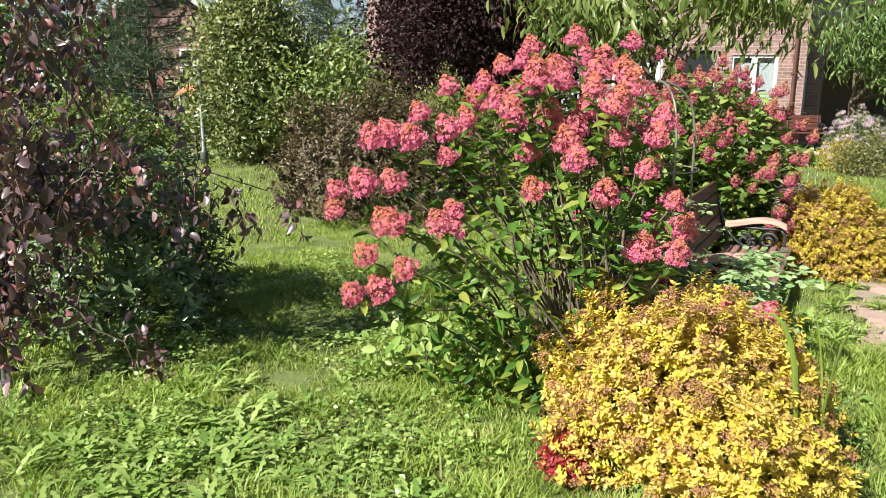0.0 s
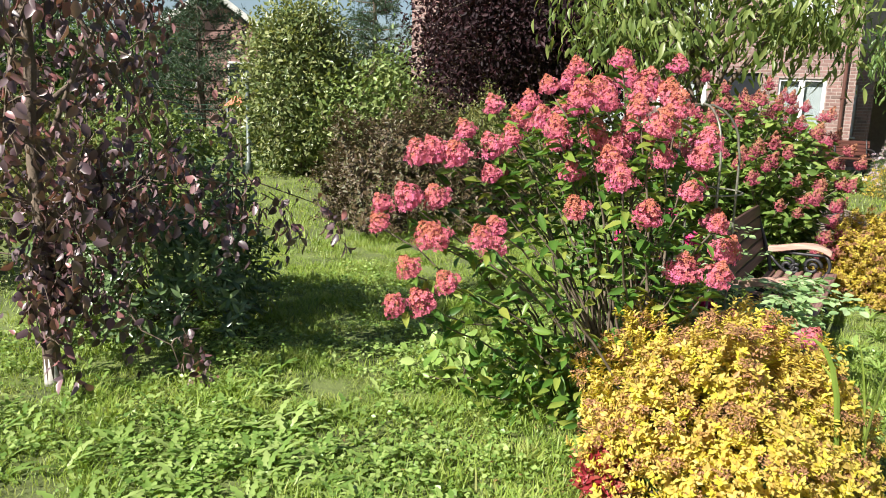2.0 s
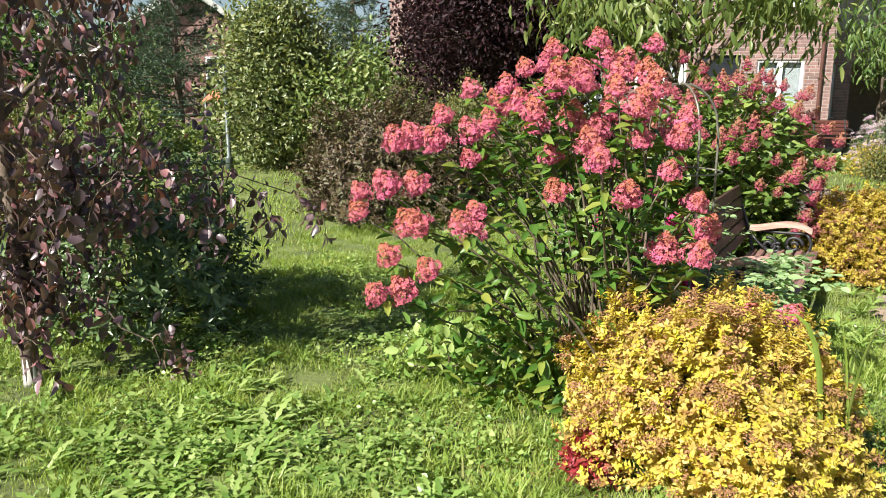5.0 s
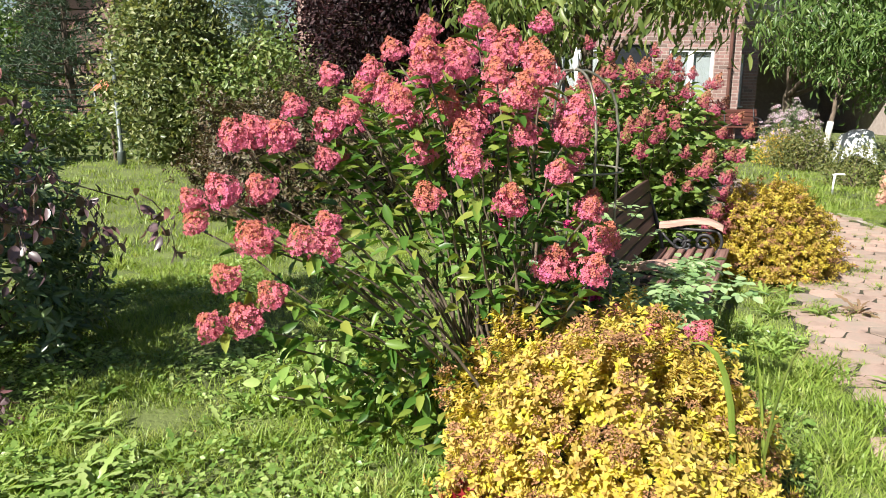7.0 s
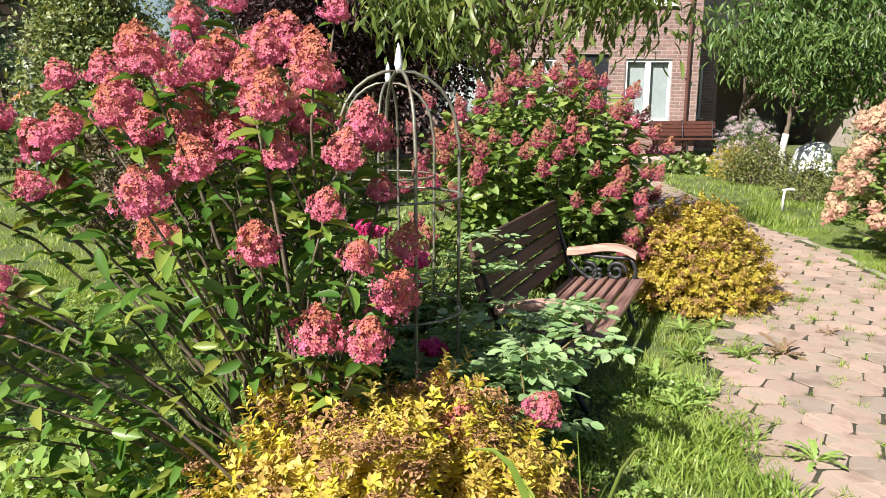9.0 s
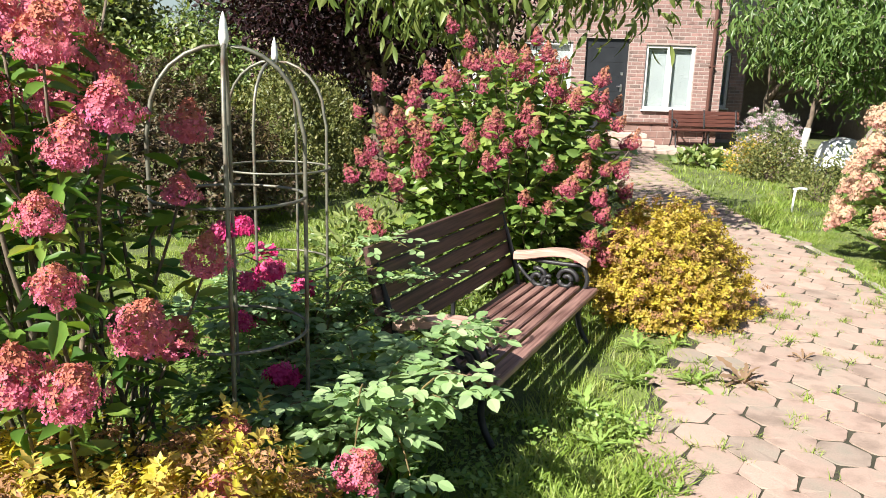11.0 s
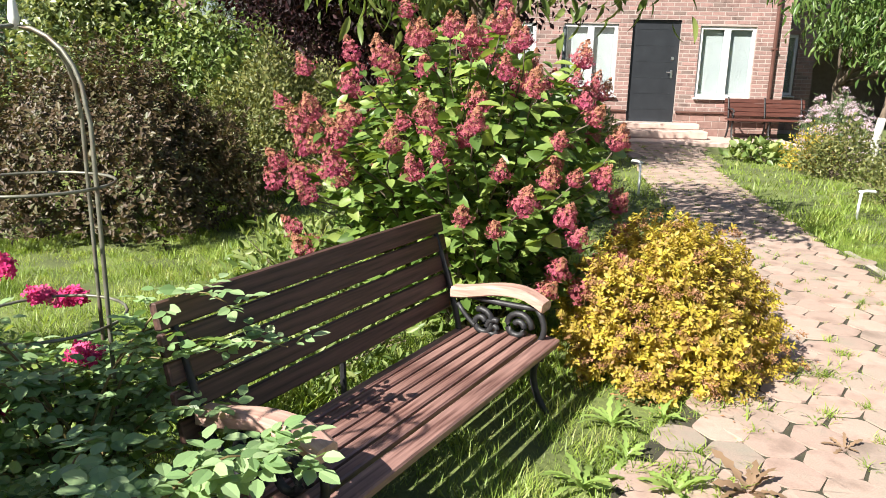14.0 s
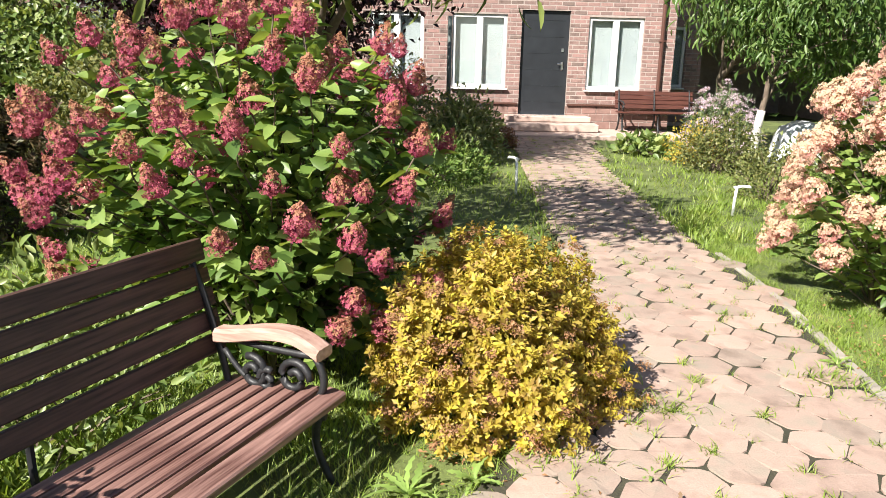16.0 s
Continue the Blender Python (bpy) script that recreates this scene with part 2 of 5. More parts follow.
M_TRIM = solid("weathered white trim", [(0.50, 0.50, 0.48), (0.66, 0.65, 0.62)], 4, 0.7, 0, 0.2, 40)
# bench back: brown stain darkened to carry the shade on its front
M_SHADED_SLAT = wood_mat("brown stained slats darkened as shade", (0.022, 0.011, 0.009), (0.11, 0.058, 0.047), 0.55)
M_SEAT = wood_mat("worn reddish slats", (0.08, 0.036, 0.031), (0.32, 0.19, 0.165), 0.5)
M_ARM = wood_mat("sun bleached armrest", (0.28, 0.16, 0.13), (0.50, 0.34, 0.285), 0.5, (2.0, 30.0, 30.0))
M_FARBENCH = wood_mat("red brown bench boards", (0.05, 0.017, 0.013), (0.11, 0.04, 0.03), 0.45, (2.0, 40.0, 40.0))
M_IRON = solid("black cast iron", [(0.012, 0.012, 0.014), (0.03, 0.03, 0.033)], 20, 0.5, 0.2, 0.3, 90)
M_ARCH = solid("weathered green metal tube", [(0.10, 0.09, 0.07), (0.20, 0.20, 0.16), (0.12, 0.07, 0.05)], 10, 0.5, 0.5, 0.2, 80)
M_LAMP = solid("grey green lamp paint", [(0.06, 0.08, 0.075), (0.11, 0.13, 0.125)], 10, 0.5, 0.2, 0.1, 60)
M_GLOBE = solid("milky lamp glass", [(0.55, 0.57, 0.58), (0.65, 0.66, 0.67)], 3, 0.25, 0, 0.02, 60)
M_WHITE = solid("white plastic pipe", [(0.68, 0.70, 0.68), (0.80, 0.80, 0.78)], 12, 0.4, 0, 0.1, 60)
M_SHEET = solid("white sheet", [(0.48, 0.50, 0.54), (0.60, 0.62, 0.64)], 4, 0.6, 0, 0.4, 20, dist=0.02)
M_WIRE = solid("green wire", [(0.03, 0.08, 0.05), (0.05, 0.12, 0.07)], 10, 0.5, 0.2, 0.05, 60)
M_REDPAINT = solid("faded red paint", [(0.45, 0.10, 0.06), (0.55, 0.16, 0.10)], 6, 0.6, 0, 0.2, 60)
M_GLASS, _nt, _p = nodes_of("window glass")
_clear, _gloss, _mx = _nt.nodes.new("ShaderNodeBsdfTransparent"), _nt.nodes.new("ShaderNodeBsdfGlossy"), _nt.nodes.new("ShaderNodeMixShader")
_clear.inputs["Color"].default_value = (0.90, 0.93, 0.94, 1)
_gloss.inputs["Roughness"].default_value = 0.03
_mx.inputs["Fac"].default_value = 0.12
_nt.links.new(_clear.outputs[0], _mx.inputs[1])
_nt.links.new(_gloss.outputs[0], _mx.inputs[2])
_nt.links.new(_mx.outputs[0], _nt.nodes["Material Output"].inputs["Surface"])


# ---- building blocks ----
class Geo:
    """Collects vertices and faces and makes one mesh of them."""

    def __init__(self):
        self.v, self.f, self.n = [], [], 0

    def add(self, v, f):
        v = np.asarray(v, dtype=np.float32).reshape(-1, 3)
        for part_f in (f if isinstance(f, tuple) else (f,)):
            self.f.append(np.asarray(part_f, dtype=np.int32) + self.n)
        self.v.append(v)
        self.n += len(v)
        return self

    def mesh(self, name, mat, smooth=False):
        me = bpy.data.meshes.new(name)
        v = np.concatenate(self.v)
        loops = np.concatenate([f.ravel() for f in self.f])
        sizes = np.concatenate([np.full(len(f), f.shape[1], np.int32) for f in self.f])
        starts = np.concatenate([[0], np.cumsum(sizes)[:-1]]).astype(np.int32)
        me.vertices.add(len(v))
        me.vertices.foreach_set("co", v.ravel())
        me.loops.add(len(loops))
        me.loops.foreach_set("vertex_index", loops)
        me.polygons.add(len(sizes))
        me.polygons.foreach_set("loop_start", starts)
        me.polygons.foreach_set("use_smooth", np.full(len(sizes), bool(smooth)))
        me.update(calc_edges=True)
        me.validate()
        me.materials.append(mat)
        return me

    def box(self, c, s, bevel=0.0, m=None):
        """A box about c with chamfered edges, turned by m."""
        hx, hy, hz = s[0] / 2, s[1] / 2, s[2] / 2
        b = min(bevel, 0.45 * min(s))
        if b <= 0:
            v = np.array([(x, y, z) for x in (-hx, hx) for y in (-hy, hy) for z in (-hz, hz)])
            f = np.array([(0, 1, 3, 2), (4, 6, 7, 5), (0, 4, 5, 1), (2, 3, 7, 6), (0, 2, 6, 4), (1, 5, 7, 3)])
            faces = f
        else:
            v, idx = [], {}
            for sx in (-1, 1):
                for sy in (-1, 1):
                    for sz in (-1, 1):
                        for a in range(3):
                            q = [sx * (hx - b), sy * (hy - b), sz * (hz - b)]
                            q[a] = (sx, sy, sz)[a] * (hx, hy, hz)[a]
                            idx[sx, sy, sz, a] = len(v)
                            v.append(q)
            quads, tris = [], []
            for a in range(3):
                o1, o2 = [i for i in range(3) if i != a]
                for sg in (-1, 1):
                    loop = []
                    for p1, p2 in ((-1, -1), (1, -1), (1, 1), (-1, 1)):
                        k = [0, 0, 0]
                        k[a], k[o1], k[o2] = sg, p1, p2
                        loop.append(idx[k[0], k[1], k[2], a])
                    quads.append(loop if (sg > 0) == (a != 1) else loop[::-1])
                for p1 in (-1, 1):
                    for p2 in (-1, 1):
                        loop = []
                        for sg, w in ((-1, o1), (1, o1), (1, o2), (-1, o2)):
                            k = [0, 0, 0]
                            k[a], k[o1], k[o2] = sg, p1, p2
                            loop.append(idx[k[0], k[1], k[2], w])
                        quads.append(loop)
            for sx in (-1, 1):
                for sy in (-1, 1):
                    for sz in (-1, 1):
                        tris.append([idx[sx, sy, sz, a] for a in range(3)])
            v, faces = np.array(v), (np.array(quads), np.array(tris))
        if m is not None:
            v = v @ np.array(m.to_3x3()).T
        return self.add(v + np.array(c), faces)

    def tube(self, pts, rad, sides=6, flat=1.0):
        """A tube along pts; rad is one radius or one a point."""
        pts = np.asarray(pts, float)
        k = len(pts)
        rad = np.broadcast_to(np.asarray(rad, float), (k,))
        tan = np.gradient(pts, axis=0)
        tan /= np.linalg.norm(tan, axis=1)[:, None] + 1e-9
        ref = np.array([0.0, 0.0, 1.0]) if abs(tan[:, 2]).mean() < 0.8 else np.array([1.0, 0.0, 0.0])
        a = np.cross(tan, ref)
        a /= np.linalg.norm(a, axis=1)[:, None] + 1e-9
        b = np.cross(tan, a)
        th = np.linspace(0, 2 * math.pi, sides, endpoint=False)
        ring = a[:, None, :] * np.cos(th)[None, :, None] * flat + b[:, None, :] * np.sin(th)[None, :, None]
        v = pts[:, None, :] + ring * rad[:, None, None]
        i, j = np.meshgrid(np.arange(k - 1), np.arange(sides), indexing="ij")
        q = np.stack([i * sides + j, i * sides + (j + 1) % sides, (i + 1) * sides + (j + 1) % sides, (i + 1) * sides + j], -1).reshape(-1, 4)
        caps = np.array([list(range(sides))[::-1], [(k - 1) * sides + s for s in range(sides)]])
        return self.add(v.reshape(-1, 3), (q, caps))

    def scatter(self, tv, tf, pos, R, size):
        """Many turned and sized copies of a small template."""
        n, k = len(pos), len(tv)
        if n == 0:
            return self
        size = np.broadcast_to(np.asarray(size, float), (n,))
        v = np.einsum("nij,kj->nki", R, tv) * size[:, None, None] + pos[:, None, :]
        off = (np.arange(n) * k)[:, None, None]
        faces = tuple((f[None] + off).reshape(-1, f.shape[1]) for f in tf)
        return self.add(v.reshape(-1, 3), faces)


def unit(a):
    return a / (np.linalg.norm(a, axis=-1, keepdims=True) + 1e-9)


def frames_of(direction, normal):
    """Turns that lay a leaf's length along direction and its face towards normal."""
    y = unit(direction)
    x = unit(np.cross(y, normal))
    z = np.cross(x, y)
    return np.stack([x, y, z], axis=-1)


def leaf_shape(width, fold=0.12, droop=0.15, wide=0.45):
    """A leaf of length 1 with a fold along its rib and a drooping tip."""
    w = width / 2
    v = [(0, 0, 0)]
    for t, s in ((wide * 0.36, 0.68), (wide, 1.0), (wide + (1 - wide) * 0.58, 0.66)):
        z = -droop * t * t
        v += [(-w * s, t, z + fold * s), (0, t, z), (w * s, t, z + fold * s)]
    v = np.array(v + [(0, 1, -droop)])
    tri = np.array([(0, 2, 1), (0, 3, 2), (7, 8, 10), (8, 9, 10)])
    quad = np.array([(1, 2, 5, 4), (2, 3, 6, 5), (4, 5, 8, 7), (5, 6, 9, 8)])
    return v, (tri, quad)


def small_leaf(width, fold=0.1, droop=0.1):
    """A cheap folded leaf of length 1."""
    w = width / 2
    v = np.array([(0, 0, 0), (-w, 0.5, fold), (w, 0.5, fold), (0, 1, -droop)])
    return v, (np.array([(0, 3, 1), (0, 2, 3)]),)


def blade_shape(width=0.08, bend=0.35):
    v = np.array([(-width / 2, 0, 0), (width / 2, 0, 0), (-width * 0.4, 0.55, bend * 0.25), (width * 0.4, 0.55, bend * 0.25), (0, 1, bend)])
    return v, (np.array([(0, 1, 3, 2)]), np.array([(2, 3, 4)]))


def floret_shape():
    """Four rounded sepals in a shallow cup."""
    v, f = [(0, 0, 0)], []
    for i in range(4):
        a = i * math.pi / 2
        for da, r, z in ((-0.52, 0.75, 0.16), (0.0, 1.0, 0.10), (0.52, 0.75, 0.16)):
            v.append((math.cos(a + da) * r, math.sin(a + da) * r, z))
        k = 1 + 3 * i
        f.append((0, k, k + 1, k + 2))
    return np.array(v), (np.array(f),)


def thing(name, at, label, category, group="", rz=0.0):
    ob = new(name)
    ob.empty_display_size = 0.1
    ob.matrix_world = pose(*at, 0, 0, rz)
    return tagged(ob, label, category, group)


def part(name, geo, mat, parent=None, label="", smooth=False, kind="", m=None):
    me = geo if isinstance(geo, bpy.types.Mesh) else geo.mesh(name, mat, smooth)
    ob = new(name, me)
    if parent is not None:
        ob.parent = parent
    if m is not None:
        ob.matrix_basis = m
    return tagged(ob, label, kind=kind)


def structure(name, geo, mat, label, smooth=False, category=""):
    return tagged(new(name, geo.mesh(name, mat, smooth)), label, category or name.split("_")[0], kind="structure")


def arc(p0, p1, p2, k=8):
    t = np.linspace(0, 1, k)[:, None]
    return (1 - t) ** 2 * np.array(p0) + 2 * t * (1 - t) * np.array(p1) + t ** 2 * np.array(p2)


def rand_dirs(n, r=None):
    return unit((r or rng).normal(size=(n, 3)))


# ---- plan of the path ----
PATH_Y = (-6.0, 2.0, 4.45, 5.9, 6.6, 7.4, 8.5, 9.5, 10.96, 12.3, 14.34, 16.7, 18.6)
PATH_L = (1.5, 0.9, 0.42, 0.02, 0.08, 0.15, 0.08, -0.25, -0.96, -1.45, -2.24, -3.17, -3.9)
PATH_R = (3.4, 2.9, 2.5, 2.2, 2.0, 1.8, 1.42, 1.1, 0.45, -0.2, -1.05, -1.75, -2.3)


def on_path(x, y, grow=0.0):
    return (x > np.interp(y, PATH_Y, PATH_L) - grow) & (x < np.interp(y, PATH_Y, PATH_R) + grow) & (y < 18.6)


# the house stands at an angle to the path: u along its front, out towards the garden
HOUSE_AT, HOUSE_TURN = (-3.693, 19.783), 26.0
HOUSE = pose(HOUSE_AT[0], HOUSE_AT[1], 0, 0, 0, HOUSE_TURN)


def house_point(u, out, z=0.0):
    return HOUSE @ Vector((u, -out, z))


# ---- ground and path ----
g = Geo()
g.add([(-300, -300, 0), (300, -300, 0), (300, 300, 0), (-300, 300, 0)], [(0, 1, 2, 3)])
structure("ground", g, M_GROUND, "flat garden soil and thatch under the lawn")
g = Geo()
_y = np.linspace(-6, 18.6, 60)
_l, _r = np.interp(_y, PATH_Y, PATH_L) + 0.05, np.interp(_y, PATH_Y, PATH_R) - 0.05
_v = np.concatenate([np.stack([_l, _y, np.full(60, 0.0268)], 1), np.stack([_r, _y, np.full(60, 0.0268)], 1), np.stack([_l - 0.03, _y, np.full(60, -0.004)], 1), np.stack([_r + 0.03, _y, np.full(60, -0.004)], 1)])
g.add(_v, [(a + i, b + i, b + 1 + i, a + i + 1) for a, b in ((0, 60), (120, 0), (60, 180)) for i in range(59)])
pavement = structure("pavement", g, M_SAND, "garden path of hexagonal pinkish stones on sand", category="path")


# ---- plants ----
LEAF_HYD = leaf_shape(0.38)
LEAF_BROAD = leaf_shape(0.58)
LEAF_LONG = leaf_shape(0.24, 0.06, 0.3)
LEAF_SMALL = small_leaf(0.5)
LEAF_THIN = small_leaf(0.09, 0.0, 0.02)
FLORET = floret_shape()


def head_mesh(name, mat, wide, tall, cone, n, size, seed):
    """A flower head of many florets over a domed or conical body."""
    r = np.random.default_rng(seed)
    geo = Geo()
    for shell, part_n in ((1.0, n), (0.72, n // 3)):
        h = r.random(part_n) ** (1.0 + 0.5 * cone)
        a = r.random(part_n) * 2 * math.pi
        prof = np.where(h < 0.25, np.sqrt(np.clip(h / 0.25, 0.05, 1)), ((1 - (h - 0.25) / 0.75) ** (0.5 + 0.4 * cone)))
        lump = 1 + 0.22 * np.sin(a * 3 + h * 9 + seed) + 0.12 * r.normal(size=part_n)
        rad = wide / 2 * prof * shell * lump
        p = np.stack([np.cos(a) * rad, np.sin(a) * rad, h * tall * shell], 1)
        nrm = unit(np.stack([np.cos(a), np.sin(a), 0.9 * (h - 0.3) * 2 + 0.1], 1) + 0.45 * r.normal(size=(part_n, 3)))
        geo.scatter(*FLORET, p, frames_of(np.cross(nrm, r.normal(size=(part_n, 3))), nrm), size * r.uniform(0.7, 1.25, part_n))
    return geo.mesh(name, mat)


def head_set(name, mat, wide, tall, cone, n, size, count=4):
    return [head_mesh(name, mat, wide, tall, cone, n, size, 11 + 3 * i) for i in range(count)]


def axis_pose(p, d, s, spin):
    d = Vector(d).normalized()
    return Matrix.Translation(p) @ d.to_track_quat("Z", "Y").to_matrix().to_4x4() @ Matrix.Rotation(spin, 4, "Z") @ Matrix.Diagonal((s, s, s, 1))


def hydrangea(at, label, group, r3, heads, leafmat, leaf, leaf_len, extra_heads, n_random, lean=(0, 0), low=15, seed=1, bare=0.45, per_stem=14, dome=0.35, canes=12, sizes=(0.8, 1.25), fill=0, arcs=(0, 360), gap=0.13, fill_low=0.18, fill_in=0.6, foot=(0, 0), clear=None, top=None):
    """A bush of canes with leaves on their upper parts and a flower head at each tip."""
    r = np.random.default_rng(seed)
    root = thing("hydrangea_bush", at, label, "shrub", group)
    rx, ry, h = r3
    tips = [np.array(p) - np.array(at) for p in extra_heads]
    tries = 0
    while len(tips) < len(extra_heads) + n_random and tries < 4000:
        tries += 1
        phi = math.asin(r.uniform(math.sin(radians(low)), 1))
        a = radians(r.uniform(*arcs))
        s = r.uniform(0.88, 1.06)
        p = np.array((rx * math.cos(phi) * math.cos(a) * s + lean[0] * math.sin(phi), ry * math.cos(phi) * math.sin(a) * s + lean[1] * math.sin(phi), h * (dome + (1 - dome) * math.sin(phi)) * s))
        if clear and p[1] + at[1] < clear[0] and p[2] < clear[1]:
            continue
        if top and p[2] > top(p[0] + at[0], p[1] + at[1]):
            continue
        if all(np.linalg.norm(p - q) > gap for q in tips):
            tips.append(p)
    leaves_p, leaves_d, leaves_s = [], [], []
    bases = [np.array((foot[0] + r.normal() * 0.14, foot[1] + r.normal() * 0.14, -0.02)) for _ in range(canes)]
    for tip in tips:
        b = bases[int(r.integers(canes))]
        mid = b * 0.6 + tip * 0.4
        mid = np.array((b[0] + (mid[0] - b[0]) * r.uniform(0.6, 1.2), b[1] + (mid[1] - b[1]) * r.uniform(0.6, 1.2), tip[2] * r.uniform(0.5, 0.75)))
        pts = arc(b, mid, tip, 9)
        pts[1:-1] += r.normal(size=(7, 3)) * 0.012
        rad = r.uniform(0.005, 0.011)
        part("cane", Geo().tube(pts, np.linspace(rad, 0.0035, 9), 5), M_STEM, root, smooth=True)
        d = unit(pts[-1] - pts[-2])
        s = r.uniform(*sizes)
        part("flower_head", heads[int(r.integers(len(heads)))], None, root, m=axis_pose(tip, unit(d + np.array((0, 0, 0.6 + 0.5 * r.random()))), s, r.uniform(0, 6.28)))
        for _ in range(per_stem):
            t = bare + (1 - bare) * r.random() ** 0.7
            k = min(7, int(t * 8))
            p = pts[k] + (pts[k + 1] - pts[k]) * (t * 8 - k)
            az = r.uniform(0, 6.28)
            leaves_p.append(p)
            leaves_d.append((math.cos(az), math.sin(az), r.uniform(-0.5, 0.55)))
            leaves_s.append(leaf_len * r.uniform(0.6, 1.2))
    for _ in range(fill):
        phi = math.asin(r.uniform(-0.1, 1))
        a = radians(r.uniform(*arcs))
        s = r.uniform(fill_in, 1.0)
        tuck = min(1.0, 0.55 + 0.7 * max(0.0, math.sin(phi)))
        p = np.array((rx * math.cos(phi) * math.cos(a) * s * tuck, ry * math.cos(phi) * math.sin(a) * s * tuck, max(0.06, h * (fill_low + (1 - fill_low) * math.sin(phi)) * s)))
        if clear and p[1] + at[1] < clear[0] and p[2] < clear[1]:
            continue
        if top and p[2] > top(p[0] + at[0], p[1] + at[1]) - 0.12:
            continue
        leaves_p.append(p)
        leaves_d.append((math.cos(a) + r.normal() * 0.7, math.sin(a) + r.normal() * 0.7, r.uniform(-0.5, 0.4)))
        leaves_s.append(leaf_len * r.uniform(0.6, 1.2))
    lp, ld = np.array(leaves_p), np.array(leaves_d)
    nrm = unit(np.array((0, 0, 1.0)) + 0.55 * r.normal(size=lp.shape) + 0.3 * unit(lp * np.array((1, 1, 0.2))))
    part("foliage", Geo().scatter(*leaf, lp, frames_of(ld, nrm), np.array(leaves_s)), leafmat, root, kind="stuff", smooth=True)
    return root


def mound(name, at, label, category, r3, leafmat, leaf, size, n, group="", seed=3, stems=30, stem_mat=None, blooms=None, rough=0.16, up=0.3, core=0.72, low=-0.05, full=1.0, sprig=0, sprig_len=0.06):
    """A dense shrub: leaves over a lumpy rounded body, on thin stems."""
    r = np.random.default_rng(seed)
    root = thing(name, at, label, category, group)
    rx, ry, h = r3

    def surface(k, lo, hi):
        d = rand_dirs(k, r)
        d[:, 2] = np.abs(d[:, 2]) * (1 - low) + low
        lump = 1 + rough * (np.sin(d[:, 0] * 5.1 + seed) * np.sin(d[:, 1] * 6.3 + seed * 2) + 0.6 * np.sin(d[:, 2] * 8 + d[:, 0] * 9)) + 0.05 * r.normal(size=k)
        s = (r.uniform(lo ** 3, hi ** 3, k) ** (1 / 3)) * lump
        wide = np.maximum(np.hypot(d[:, 0], d[:, 1]), 1e-3) ** (full - 1)
        p = np.stack([d[:, 0] * wide * rx, d[:, 1] * wide * ry, np.maximum(d[:, 2], 0) ** 0.8 * h * 0.92 + 0.08 * h], 1) * s[:, None]
        p[:, 2] = np.maximum(p[:, 2], 0.02)
        return p, unit(d / np.array((rx, ry, h)) * h)

    if sprig:
        # leaves spiral round short shoots that stand out from the body
        c, cn = surface(n // sprig, core, 1.0)
        axis = unit(cn * 0.8 + np.array((0, 0, up + 0.3)) + 0.45 * r.normal(size=c.shape))
        side = unit(np.cross(axis, r.normal(size=c.shape)))
        across = np.cross(axis, side)
        k = np.tile(np.arange(sprig), len(c))
        c, axis, side, across, cn = (np.repeat(q, sprig, 0) for q in (c, axis, side, across, cn))
        turn_k = k * 2.4 + 0.3 * r.normal(size=len(k))
        out = np.cos(turn_k)[:, None] * side + np.sin(turn_k)[:, None] * across
        p = c + axis * (k / sprig * sprig_len)[:, None]
        p[:, 2] = np.maximum(p[:, 2], 0.015)
        direction = out + axis * (0.25 + 0.7 * k / sprig)[:, None] + 0.15 * r.normal(size=p.shape)
        face = axis + 0.3 * cn + 0.25 * r.normal(size=p.shape)
        n = len(p)
    else:
        p, nrm = surface(n, core, 1.0)
        direction = nrm * 0.6 + r.normal(size=p.shape) * 0.7 + np.array((0, 0, up))
        face = nrm + 0.7 * r.normal(size=p.shape) + np.array((0, 0, 0.4))
    part("foliage", Geo().scatter(*leaf, p, frames_of(direction, face), size * r.uniform(0.6, 1.3, n)), leafmat, root, kind="stuff", smooth=True)
    q, _ = surface(stems, 0.75, 0.98)
    for e in q:
        b = np.array((r.normal() * rx * 0.15, r.normal() * ry * 0.15, -0.01))
        part("stem", Geo().tube(arc(b, (e[0] * 0.5, e[1] * 0.5, e[2] * 0.7), e, 6), np.linspace(0.008, 0.002, 6) * max(1.0, h), 4), stem_mat or M_BARK, root)
    if blooms:
        bmat, bn, bsize, bname = blooms
        kinds = []
        for _ in range(4):
            k = 64
            a, rr = r.uniform(0, 6.28, k), np.sqrt(r.random(k)) * bsize
            c = np.stack([np.cos(a) * rr, np.sin(a) * rr, 0.012 + r.normal(size=k) * 0.006 - rr * rr * 6], 1)
            nn = unit(np.array((0, 0, 1.0)) + 0.6 * r.normal(size=(k, 3)))
            kinds.append(Geo().scatter(*LEAF_SMALL, c, frames_of(np.cross(nn, r.normal(size=(k, 3))), nn), bsize * 0.42 * r.uniform(0.7, 1.3, k)).mesh(bname, bmat))
        q, qn = surface(bn, 0.98, 1.05)
        for e, en in zip(q, qn):
            part(bname, kinds[int(r.integers(4))], None, root, m=axis_pose(e, en * 0.5 + np.array((0, 0, 1.0)), r.uniform(0.6, 1.25), r.uniform(0, 6.28)))
    return root


